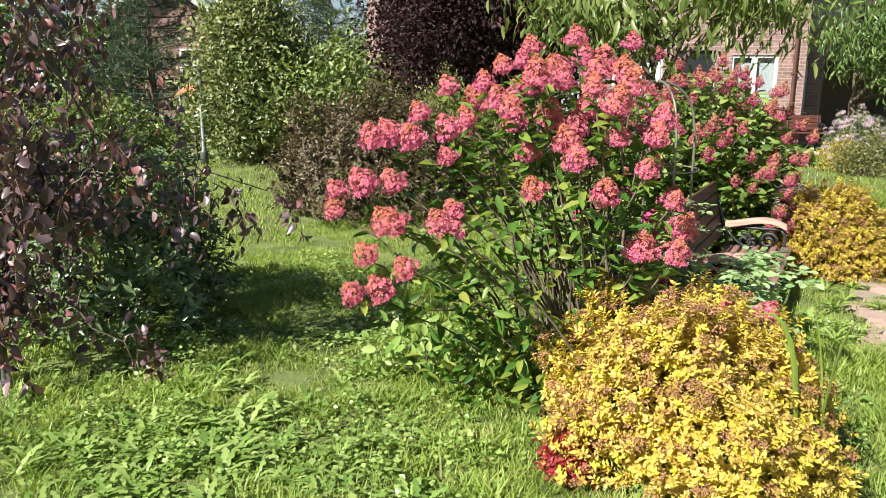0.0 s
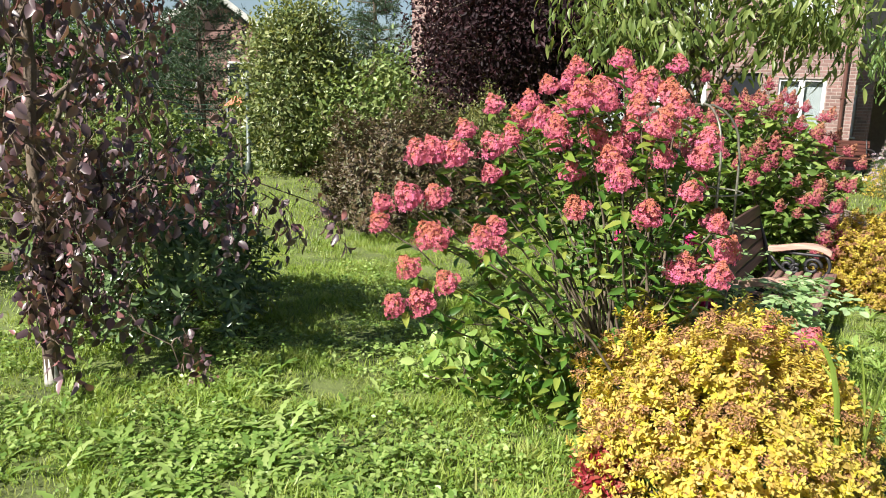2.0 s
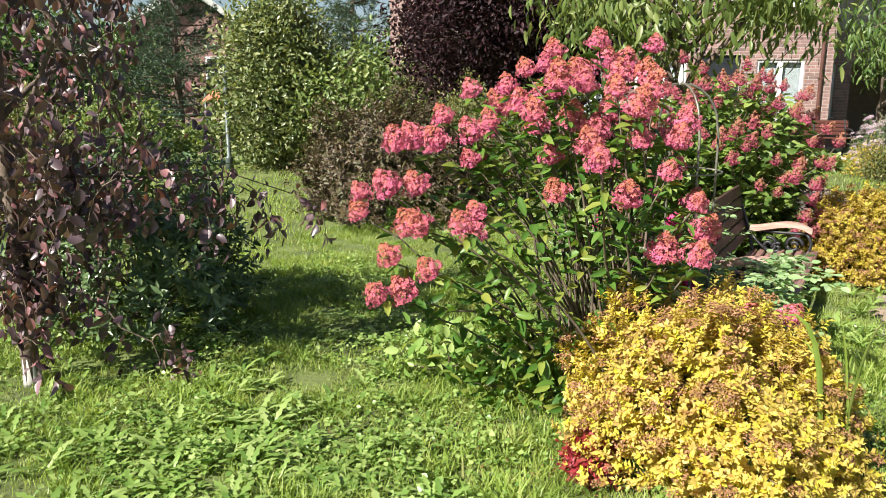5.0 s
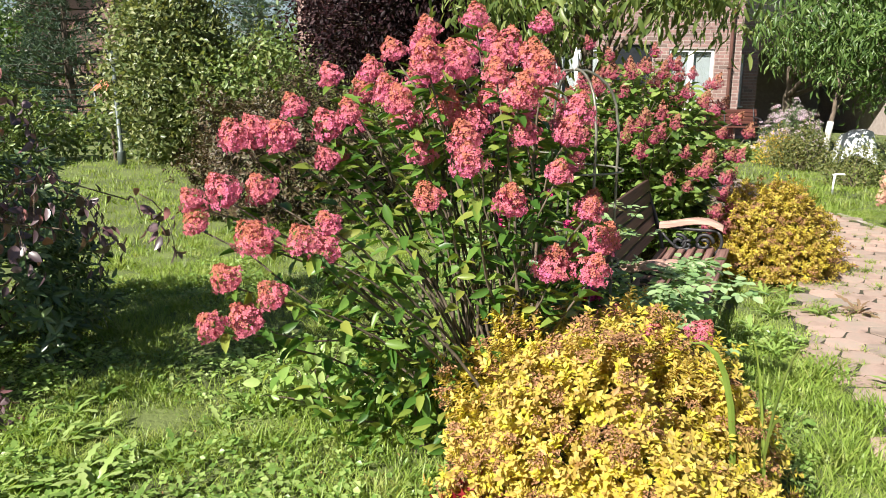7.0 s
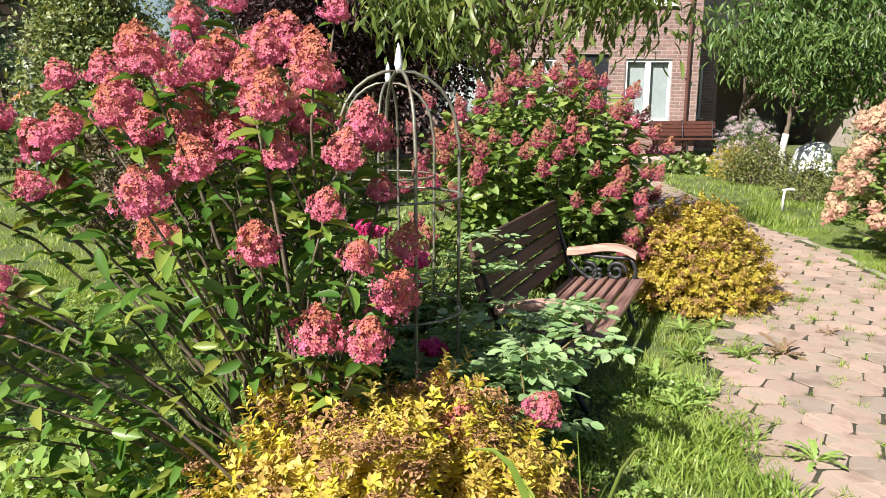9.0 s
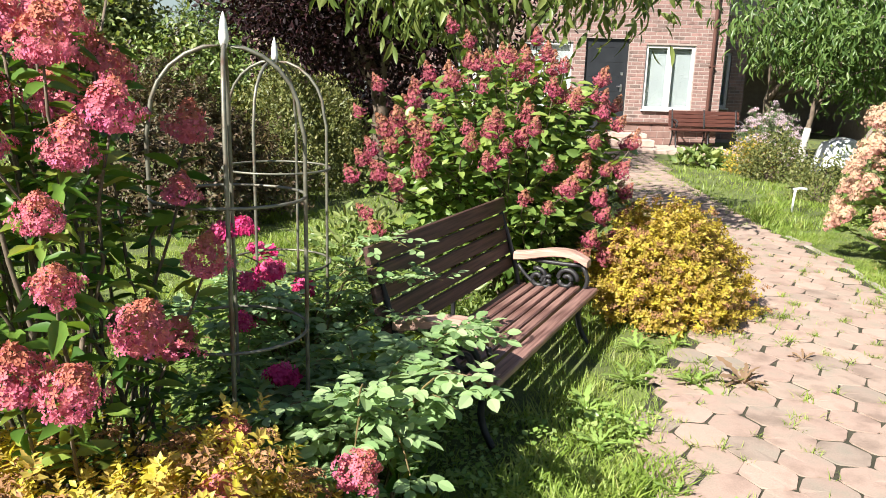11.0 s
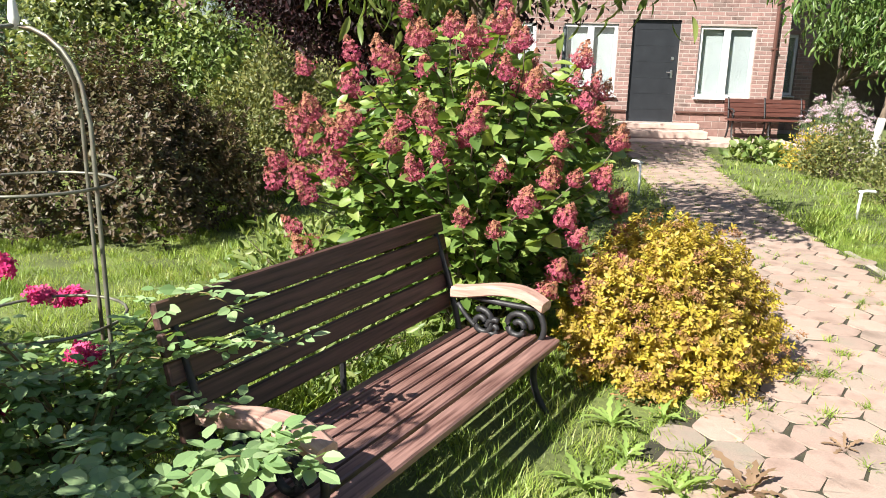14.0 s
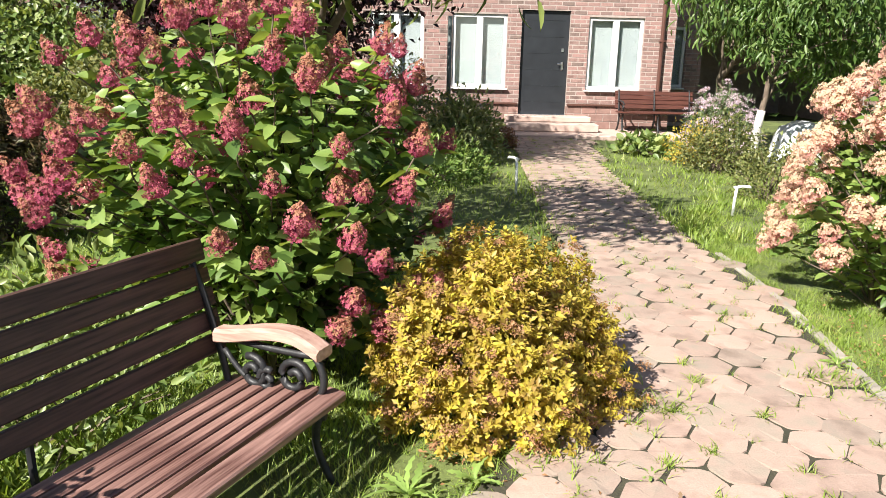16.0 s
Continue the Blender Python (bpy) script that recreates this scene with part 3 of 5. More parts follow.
def tree(name, at, label, trunk_h, trunk_r, crown_c, crown_r, leafmat, leaf, size, clumps, per, bark=None, group="", seed=5, droop=0.0, spread=0.28, lean=(0, 0), shell=0.5, limbs=7, lime=0.0, sprays=(), hang=0.0):
    """Tapered trunk, limbs that fork into twigs, and leaves in uneven clumps round the twig ends."""
    r = np.random.default_rng(seed)
    root = thing(name, at, label, "tree", group)
    cc, cr = np.array(crown_c, float), np.array(crown_r, float)
    wood = Geo()
    top = np.array((lean[0], lean[1], trunk_h))
    tp = arc((0, 0, -0.05), (lean[0] * 0.3, lean[1] * 0.3, trunk_h * 0.5), top, 10)
    tp[1:-1, :2] += r.normal(size=(8, 2)) * trunk_r * 0.25
    wood.tube(tp, np.linspace(trunk_r * 1.15, trunk_r * 0.5, 10), 9)
    nodes = []
    for i in range(limbs):
        s = tp[4 + int(r.integers(6))]
        e = cc + rand_dirs(1, r)[0] * cr * 0.7
        lp = arc(s, s * 0.5 + e * 0.5 + np.array((0, 0, 0.15 * cr[2])), e, 8)
        wood.tube(lp, np.linspace(trunk_r * 0.45, trunk_r * 0.12, 8), 6)
        nodes.extend(lp[2:])
    nodes = np.array(nodes)
    d = rand_dirs(clumps, r)
    cp = cc + d * cr * (r.uniform(shell ** 3, 1, clumps) ** (1 / 3))[:, None] * (1 + 0.16 * np.sin(d[:, :1] * 4 + seed) * np.sin(d[:, 2:] * 5))
    cp = cp[cp[:, 2] > 0.1]
    for s0, s1, k in sprays:
        line = np.array(s0) + np.linspace(0, 1, k)[:, None] * (np.array(s1) - np.array(s0))
        line[:, 2] += 0.12 * np.sin(np.linspace(0, math.pi, k))
        line[1:] += r.normal(size=(k - 1, 3)) * 0.03
        wood.tube(line, np.linspace(0.010, 0.003, k), 5)
        nodes = np.concatenate([nodes, line])
        cp = np.concatenate([cp, line + r.normal(size=(k, 3)) * 0.05])
    for e in cp:
        s = nodes[np.argmin(((nodes - e) ** 2).sum(1))]
        m = (s + e) / 2 + np.array((0, 0, 0.1))
        wood.tube(arc(s, m, e, 5), np.linspace(max(0.006, trunk_r * 0.1), 0.003, 5), 4)
    if lime:
        geo = Geo()
        k = 5
        geo.tube(np.stack([np.interp(np.linspace(0, lime, k), tp[:, 2], tp[:, i]) for i in range(3)], 1), np.linspace(trunk_r * 1.2, trunk_r * 1.05, k), 10)
        part("whitewash", geo, M_LIME, root, "flaking white lime on the bark", smooth=True)
    n = len(cp) * per
    which = np.repeat(np.arange(len(cp)), per)
    off = r.normal(size=(n, 3)) * spread * np.array((1, 1, 0.7))
    p = cp[which] + off
    p[:, 2] = np.maximum(p[:, 2], 0.05)
    direction = unit(off) * 0.5 + r.normal(size=(n, 3)) * 0.6 + np.array((0, 0, -droop))
    if hang:
        # leaves set along shoots that arch out and hang
        t = np.tile(np.arange(per) / per, len(cp))
        lean_out = unit(np.repeat(r.normal(size=(len(cp), 3)) * (1, 1, 0.2), per, 0))
        p = cp[which] + lean_out * (0.16 * np.sqrt(t))[:, None] + np.array((0, 0, 1.0)) * (hang * (0.35 - t))[:, None] + r.normal(size=(n, 3)) * spread * 0.35
        p[:, 2] = np.maximum(p[:, 2], 0.05)
        for e, o in zip(cp, lean_out[::per]):
            wood.tube(arc(e + (0, 0, hang * 0.35), e + o * 0.15 + (0, 0, hang * 0.2), e + o * 0.16 - (0, 0, hang * 0.6), 5), np.linspace(0.004, 0.0015, 5), 4)
    face = unit(p - cc) + 0.7 * r.normal(size=(n, 3)) + np.array((0, 0, 0.5))
    part("trunk", wood, bark or M_BARK, root, smooth=True)
    part("crown", Geo().scatter(*leaf, p, frames_of(direction, face), size * r.uniform(0.6, 1.3, n)), leafmat, root, kind="stuff", smooth=True)
    return root


def pine(at, label, height, width, seed, low=0.1):
    r = np.random.default_rng(seed)
    root = thing("pine_tree", at, label, "tree", "pines behind the garden")
    wood, p, d = Geo(), [], []
    wood.tube(np.stack([np.zeros(6), np.zeros(6), np.linspace(-0.05, height, 6)], 1), np.linspace(0.14, 0.02, 6), 8)
    for z in np.arange(height * low, height, 0.28):
        reach = width / 2 * (1 - z / height) ** 0.7 + 0.15
        for _ in range(7):
            a = r.uniform(0, 6.28)
            L = reach * r.uniform(0.6, 1.1)
            e = np.array((math.cos(a) * L, math.sin(a) * L, z + L * r.uniform(-0.05, 0.35)))
            pts = arc((0, 0, z), (e[0] * 0.5, e[1] * 0.5, z), e, 7)
            wood.tube(pts, np.linspace(0.025, 0.006, 7), 4)
            for k in range(int(6 + 12 * L)):
                t = 0.25 + 0.75 * r.random()
                c = pts[min(6, int(t * 6.99))] + r.normal(size=3) * 0.09
                out = unit(e - np.array((0, 0, z)))
                q = 11
                p.append(np.repeat(c[None], q, 0))
                d.append(unit(out * 0.8 + np.array((0, 0, 0.5)) + 0.8 * r.normal(size=(q, 3))))
    part("trunk", wood, M_BARK, root)
    p, d = np.concatenate(p), np.concatenate(d)
    part("crown", Geo().scatter(*small_leaf(0.12, 0, 0), p, frames_of(d, r.normal(size=p.shape)), 0.15 * r.uniform(0.7, 1.3, len(p))), M_NEEDLE, root, kind="stuff")
    return root


PINK_HEADS = head_set("flower_head", M_PINK, 0.15, 0.135, 0.35, 250, 0.0122, 5)
CRIMSON_HEADS = head_set("flower_head", M_CRIMSON, 0.13, 0.165, 0.75, 230, 0.0115, 5)
PEACH_HEADS = head_set("flower_head", M_PEACH, 0.17, 0.13, 0.1, 120, 0.0165)

PINK_AT = [(-1.15, 3.35, 1.78), (-1.4, 3.45, 1.75), (-0.97, 3.62, 1.77), (-1.75, 3.27, 1.56), (-1.85, 2.6, 0.68), (-1.76, 2.7, 0.68), (-1.39, 2.52, 1.05), (-2.13, 2.85, 0.99), (-2.04, 2.74, 1.11), (-1.91, 2.86, 1.33), (-0.91, 2.72, 1.3),
           (-1.61, 2.66, 0.81), (-0.62, 3.15, 0.88), (-0.76, 3.13, 0.88), (-0.64, 3.34, 0.95), (-0.44, 3.35, 0.6), (-0.3, 3.69, 0.52), (-0.65, 3.61, 0.56), (-0.86, 3.7, 1.2), (-0.76, 3.68, 1.02), (-0.82, 3.61, 0.8), (-0.92, 3.8, 1.36), (-1.47, 3.29, 1.66), (-1.55, 3.25, 1.58), (-1.78, 3.06, 1.44), (-1.74, 2.93, 1.33),
           (-1.66, 3.11, 1.36), (-1.38, 3.22, 1.4), (-1.22, 3.23, 1.42), (-1.08, 3.34, 1.46), (-1.12, 3.27, 1.37), (-1.29, 3.17, 1.27), (-1.62, 3.03, 1.25), (-1.82, 2.89, 1.13), (-1.9, 2.77, 1.13), (-1.44, 2.75, 1.06), (-1.42, 2.7, 0.97)]
PINK_BACK = [(-1.81, 2.8, 0.97), (-1.82, 2.66, 0.84), (-1.21, 3.08, 1.12), (-0.91, 3.1, 1.11), (-0.64, 3.15, 1.11), (-0.78, 3.23, 1.22), (-0.77, 3.3, 1.35), (-0.76, 3.41, 1.42), (-0.96, 3.46, 1.62), (-1.02, 3.24, 1.57),
             (-1.18, 3.25, 1.59), (-1.32, 3.28, 1.57), (-1.57, 3.11, 1.42), (-1.46, 3.22, 1.5), (-0.97, 3.44, 1.44), (-1.85, 2.93, 1.34), (-1.71, 2.72, 0.99)]


def pink_top(x, y):
    """The bush leans: its crown climbs from the lawn side towards the bench."""
    return min(1.74, 1.50 + 0.62 * (0.877 * x + 0.48 * y))


hydrangea((-1.32, 3.42, 0), "large hydrangea bush covered in pink rust-tipped flower heads", "hydrangeas", (0.74, 0.62, 1.7), PINK_HEADS, M_HYD_LEAF, LEAF_HYD, 0.092, PINK_AT + PINK_BACK, 24, lean=(0.0, 0.0), low=45, seed=4, bare=0.52, per_stem=20, fill=620, gap=0.12, sizes=(0.62, 0.98), fill_in=0.5, fill_low=0.22, foot=(0.2, 0.1), top=pink_top)
CRIMSON_AT = [(-1.61, 7.03, 1.84), (-1.4, 6.84, 1.74), (-1.17, 6.63, 1.60), (-1.07, 6.69, 1.64), (-0.95, 6.69, 1.60), (-0.88, 6.84, 1.66), (-0.76, 6.86, 1.60), (-1.55, 6.58, 1.52), (-2.06, 6.83, 1.44), (-2.18, 6.76, 1.25),
              (-1.78, 6.46, 1.17), (-1.69, 6.44, 1.24), (-1.38, 6.37, 1.23), (-1.02, 6.42, 1.26), (-0.81, 6.49, 1.23), (-0.76, 6.66, 1.45), (-0.64, 6.72, 1.39), (-1.45, 6.34, 1.13), (-1.16, 6.34, 1.13), (-0.94, 6.39, 1.12),
              (-2.0, 6.54, 0.96), (-1.46, 6.32, 1.0), (-1.03, 6.34, 1.01), (-2.2, 6.71, 0.80), (-1.65, 6.36, 0.84), (-0.82, 6.41, 0.82), (-0.69, 6.48, 0.77), (-0.59, 6.55, 0.88), (-0.5, 6.7, 1.16), (-0.42, 6.89, 1.26), (-0.33, 6.98, 1.14), (-0.43, 6.73, 0.99), (-0.45, 6.69, 0.81)]
hydrangea((-1.3, 7.25, 0), "dense hydrangea bush with crimson cone-shaped flowers behind the bench", "hydrangeas", (1.0, 0.85, 1.72), CRIMSON_HEADS, M_HYD2_LEAF, LEAF_BROAD, 0.105, CRIMSON_AT, 115, low=-5, seed=9, bare=0.3, per_stem=22, fill=2200, dome=0.3, gap=0.115, sizes=(0.6, 1.0), fill_in=0.75, clear=(6.68, 0.85))
hydrangea((1.9, 9.75, 0), "hydrangea bush with faded peach and cream flower heads", "hydrangeas", (0.88, 0.85, 1.68), PEACH_HEADS, M_HYD2_LEAF, LEAF_BROAD, 0.105, [], 130, low=-10, seed=14, bare=0.3, per_stem=18, fill=800, dome=0.3)

LEAF_SPIREA = small_leaf(0.56, 0.07, 0.12)
mound("spirea_bush", (-0.53, 3.18, 0), "golden yellow spirea mound with dry brown blooms", "shrub", (0.63, 0.57, 0.68), M_YELLOW, LEAF_SPIREA, 0.027, 52000, "spireas", 21, blooms=(M_BROWNBLOOM, 300, 0.034, "spent_bloom"), rough=0.15, core=0.72, full=1.0, sprig=11, sprig_len=0.045)
mound("spirea_bush", (-0.07, 7.28, 0), "olive and golden spirea mound at the edge of the path", "shrub", (0.5, 0.54, 0.69), M_YELLOW2, LEAF_SPIREA, 0.029, 42000, "spireas", 22, blooms=(M_BROWNBLOOM, 260, 0.032, "spent_bloom"), rough=0.15, core=0.7, full=0.85, sprig=11, sprig_len=0.045)
mound("evergreen_shrub", (-4.4, 3.3, 0), "dark green evergreen shrub with glossy leaves", "shrub", (0.72, 0.72, 1.12), M_DARKGREEN, leaf_shape(0.34, 0.06, 0.15), 0.078, 7700, "", 31, sprig=7, sprig_len=0.07, core=0.78, full=0.85)
mound("barberry_bush", (-5.35, 7.9, 0), "large rounded brown-leaved barberry bush on the lawn", "shrub", (1.25, 1.1, 1.4), M_BARBERRY, LEAF_SMALL, 0.055, 36000, "brown shrubs", 32, core=0.75, full=0.85, sprig=9, sprig_len=0.1)
mound("barberry_bush", (-5.5, 10.4, 0), "olive brown rounded shrub on the lawn", "shrub", (1.1, 1.0, 1.5), M_OLIVE, LEAF_SMALL, 0.06, 24000, "brown shrubs", 33, core=0.75)
mound("red_barberry", (-0.91, 2.76, 0), "small red-leaved barberry at the foot of the spirea", "shrub", (0.12, 0.11, 0.2), M_REDLEAF, LEAF_SMALL, 0.035, 900, "", 34, stems=8)

tree("purple_apple_tree", (-3.9, 2.17, 0), "young tree with dark purple leaves and a limed trunk", 2.6, 0.042, (-0.02, 0.1, 1.85), (0.85, 0.85, 1.35), M_PLUM, leaf_shape(0.6, 0.12, 0.22), 0.066, 145, 24, seed=41, droop=1.2, spread=0.14, lime=0.16, limbs=12, shell=0.3, hang=0.32, sprays=(((0, 0, 0.62), (0.62, 0.35, 0.13), 9), ((0, 0, 0.9), (0.9, 0.8, 0.85), 8), ((0, 0, 1.0), (1.0, 0.9, 1.05), 9), ((0, 0, 0.75), (0.3, 0.05, 0.45), 6), ((0, 0, 0.7), (0.15, -0.2, 0.35), 6)))
tree("fruit_tree", (-2.1, 8.9, 0), "fruit tree with long drooping green leaves", 2.2, 0.08, (0.05, -0.1, 2.72), (1.8, 1.1, 0.9), M_PEACHLEAF, leaf_shape(0.3, 0.06, 0.3), 0.15, 88, 42, seed=42, droop=1.3, spread=0.22, limbs=12)
tree("fruit_tree", (-0.1, 19.0, 0), "fruit tree with dense dark green leaves before the house", 2.2, 0.13, (1.25, -0.7, 2.6), (2.0, 1.6, 1.35), M_FRUITDARK, LEAF_LONG, 0.2, 150, 44, seed=43, droop=1.2, spread=0.25, shell=0.3, limbs=10, bark=M_STEM)
tree("fruit_tree", (0.58, 16.3, 0), "leaning young fruit tree with a whitewashed trunk", 1.6, 0.055, (0.6, 0.3, 2.1), (0.9, 0.9, 0.9), M_FRUITDARK, small_leaf(0.34, 0.06, 0.3), 0.14, 60, 40, seed=44, droop=0.9, spread=0.2, lean=(0.18, 0.1), lime=0.85)
tree("purple_plum_tree", (-5.5, 12.6, 0), "broad tree with nearly black purple foliage", 2.2, 0.14, (0, 0, 3.4), (2.4, 1.9, 2.0), M_DARKPLUM, LEAF_SMALL, 0.10, 560, 80, seed=45, spread=0.3, droop=0.3, limbs=12)
tree("pear_tree", (-10.9, 11.8, 0), "dense upright green garden tree leafed to the ground", 2.6, 0.12, (0, 0, 1.8), (1.1, 1.05, 1.8), M_PEAR, LEAF_SMALL, 0.12, 420, 60, seed=46, spread=0.24, limbs=12)
tree("pear_tree", (-9.5, 12.4, 0), "light green bushy garden tree with reddish tips", 1.8, 0.08, (0, 0, 1.2), (1.1, 1.0, 1.15), M_VINE, LEAF_SMALL, 0.12, 260, 50, seed=47, spread=0.24, limbs=9)
pine((-14.8, 19.6, 0), "tall bluish pine behind the garden", 6.5, 4.0, 51)
pine((-17.5, 14.9, 0), "dark pine behind the fence", 6.0, 5.0, 52)
pine((-20.8, 12.6, 0), "dark pine behind the fence", 6.5, 5.0, 53)


# ---- house ----
def wall_cells(geo, u0, u1, z0, z1, y0, y1, holes):
    us = sorted({u0, u1, *[h[0] for h in holes], *[h[1] for h in holes]})
    zs = sorted({z0, z1, *[h[2] for h in holes], *[h[3] for h in holes]})
    us, zs = [u for u in us if u0 <= u <= u1], [z for z in zs if z0 <= z <= z1]
    for a, b in zip(us, us[1:]):
        for c, d in zip(zs, zs[1:]):
            mu, mz = (a + b) / 2, (c + d) / 2
            if not any(h[0] < mu < h[1] and h[2] < mz < h[3] for h in holes):
                geo.box(((a + b) / 2, (y0 + y1) / 2, (c + d) / 2), (b - a, y1 - y0, d - c))


HOLES = [(-0.5, 0.5, 0.36, 2.46), (0.89, 2.04, 0.89, 2.35), (-1.92, -0.79, 0.89, 2.36), (-3.6, -2.5, 0.89, 2.36), (-6.4, -5.2, 0.89, 2.36), (0.89, 2.04, 3.6, 5.0), (-1.92, -0.79, 3.6, 5.0)]
house = thing("brick_house", (HOUSE_AT[0], HOUSE_AT[1], 0), "brown-red brick house with white windows and a dark steel door", "house", rz=HOUSE_TURN)
geo = Geo()
wall_cells(geo, -8.2, 2.7, 0.0, 6.0, 0.002, 0.40, HOLES)
wall_cells(geo, 2.7, 9.0, 0.0, 6.0, 2.2, 2.6, [(2.95, 3.7, 0.9, 2.3), (4.1, 8.2, 0.0, 2.4)])
geo.box((2.5, 1.4, 3.0), (0.4, 2.0, 6.0))
geo.box((-8.0, 4.0, 3.0), (0.4, 7.2, 6.0))
geo.box((8.8, 5.0, 3.0), (0.4, 4.8, 6.0))
geo.box((0.4, 7.8, 3.0), (17.2, 0.4, 6.0))
wall = part("wall", geo, M_MORTAR, house, "mortar between the bricks")
geo = Geo()
for u0, u1, y in ((-8.8, 3.2, -0.6), (3.2, 9.6, 1.6)):
    geo.add([(u0, y, 5.95), (u1, y, 5.95), (u1, 4.2, 8.3), (u0, 4.2, 8.3), (u0, y, 6.12), (u1, y, 6.12), (u1, 4.2, 8.5), (u0, 4.2, 8.5), (u0, 8.6, 5.95), (u1, 8.6, 5.95), (u0, 8.6, 6.12), (u1, 8.6, 6.12)],
            [(0, 1, 2, 3), (4, 7, 6, 5), (0, 4, 5, 1), (3, 2, 9, 8), (7, 10, 11, 6), (8, 9, 11, 10)])
part("roof", geo, M_ROOF, house, "grey sheet roof")


def window(u0, u1, z0, z1, y=0.0, sash=2):
    w = thing("window", (0, 0, 0), "white plastic window with two panes and pale blinds", "window")
    w.parent = house
    for k in ("category", "label"):
        del w[k]
    f = Geo()
    t, yy = 0.07, y + 0.075
    f.box(((u0 + u1) / 2, yy, z0 + t / 2), (u1 - u0 - 0.004, 0.07, t), 0.008)
    f.box(((u0 + u1) / 2, yy, z1 - t / 2), (u1 - u0 - 0.004, 0.07, t), 0.008)
    step = (u1 - u0) / sash
    for i in range(sash + 1):
        wdt = t if i in (0, sash) else t * 1.9
        uc = u0 + 0.002 + t / 2 if i == 0 else (u1 - 0.002 - t / 2 if i == sash else u0 + i * step)
        f.box((uc, yy + 0.001, (z0 + z1) / 2), (wdt, 0.072, z1 - z0 - 2 * t + 0.01), 0.008)
    part("frame", f, M_PVC, w)
    s = Geo().box(((u0 + u1) / 2, y - 0.02, z0 - 0.02), (u1 - u0 + 0.06, 0.13, 0.035), 0.008)
    part("sill", s, M_PVC, w)
    for i in range(sash):
        a, b = u0 + i * step + t, u0 + (i + 1) * step - t
        p = part("pane", Geo().box(((a + b) / 2, yy, (z0 + z1) / 2), (b - a, 0.012, z1 - z0 - 2 * t)), M_GLASS, w)
        p.visible_shadow = False
        part("blind", Geo().box(((a + b) / 2, yy + 0.09, (z0 + z1) / 2), (b - a + 0.12, 0.01, z1 - z0)), M_BLIND, w)


for h in HOLES[1:]:
    window(*h)
window(2.95, 3.7, 0.9, 2.3, 2.2, 1)

door = part("door", Geo().box((0, 0.10, 1.405), (0.996, 0.06, 2.086), 0.006), M_DOOR, house, "anthracite steel entrance door")
geo = Geo()
for z in (0.62, 0.95, 1.28, 1.61, 1.94, 2.27):
    geo.box((0, 0.069, z), (0.8, 0.006, 0.012), 0.002)
part("groove_trim", geo, M_DOOR, door)
geo = Geo()
geo.box((0.38, 0.058, 1.36), (0.05, 0.025, 0.17), 0.01).tube([(0.38, 0.045, 1.40), (0.38, 0.015, 1.40), (0.27, 0.012, 1.40)], 0.011, 8)
part("handle", geo, M_CHROME, door, "chrome lever handle")
part("lock_plate", Geo().box((0.38, 0.06, 1.68), (0.06, 0.02, 0.07), 0.012), M_CHROME, door)
part("threshold", Geo().box((0, 0.04, 0.355), (1.0, 0.12, 0.018), 0.004), M_CHROME, door)

geo = Geo().box((2.41, -0.065, 3.1), (0.085, 0.085, 5.7), 0.03)
pipe = part("downpipe", geo, M_PIPE, house, "brown downpipe")
geo = Geo()
for z in (0.6, 1.9, 3.2):
    geo.box((2.41, -0.06, z), (0.12, 0.10, 0.04), 0.01)
part("bracket", geo, M_PIPE, pipe)
for a, b in ((-8.2, -0.52), (0.52, 2.7)):
    part("plinth_ledge", Geo().box(((a + b) / 2, -0.02, 0.575), (b - a, 0.07, 0.05), 0.012), M_PIPE, house, "dark plinth ledge")

porch = thing("porch_steps", (HOUSE_AT[0], HOUSE_AT[1], 0), "pinkish concrete entrance steps and slab before the door", "steps", rz=HOUSE_TURN)
part("step", Geo().box((0.08, -0.24, 0.30), (1.75, 0.46, 0.11), 0.012), M_STEP, porch)
part("step", Geo().box((0.08, -0.45, 0.165), (1.9, 0.86, 0.15), 0.012), M_STEP, porch)
part("slab", Geo().box((0.6, -0.75, 0.035), (4.2, 1.5, 0.09), 0.012), M_STEP, porch)


# ---- benches ----
def scroll(geo, pts, r=0.012, flat=0.7):
    geo.tube(pts, r, 6, flat)


def spiral(cx, cz, r0, turns, y, start=0.0, k=22, sign=1):
    t = np.linspace(0, 1, k)
    a = start + sign * t * turns * 2 * math.pi
    rr = r0 * (1 - 0.75 * t)
    return np.stack([cx + np.cos(a) * rr, np.full(k, y), cz + np.sin(a) * rr], 1)


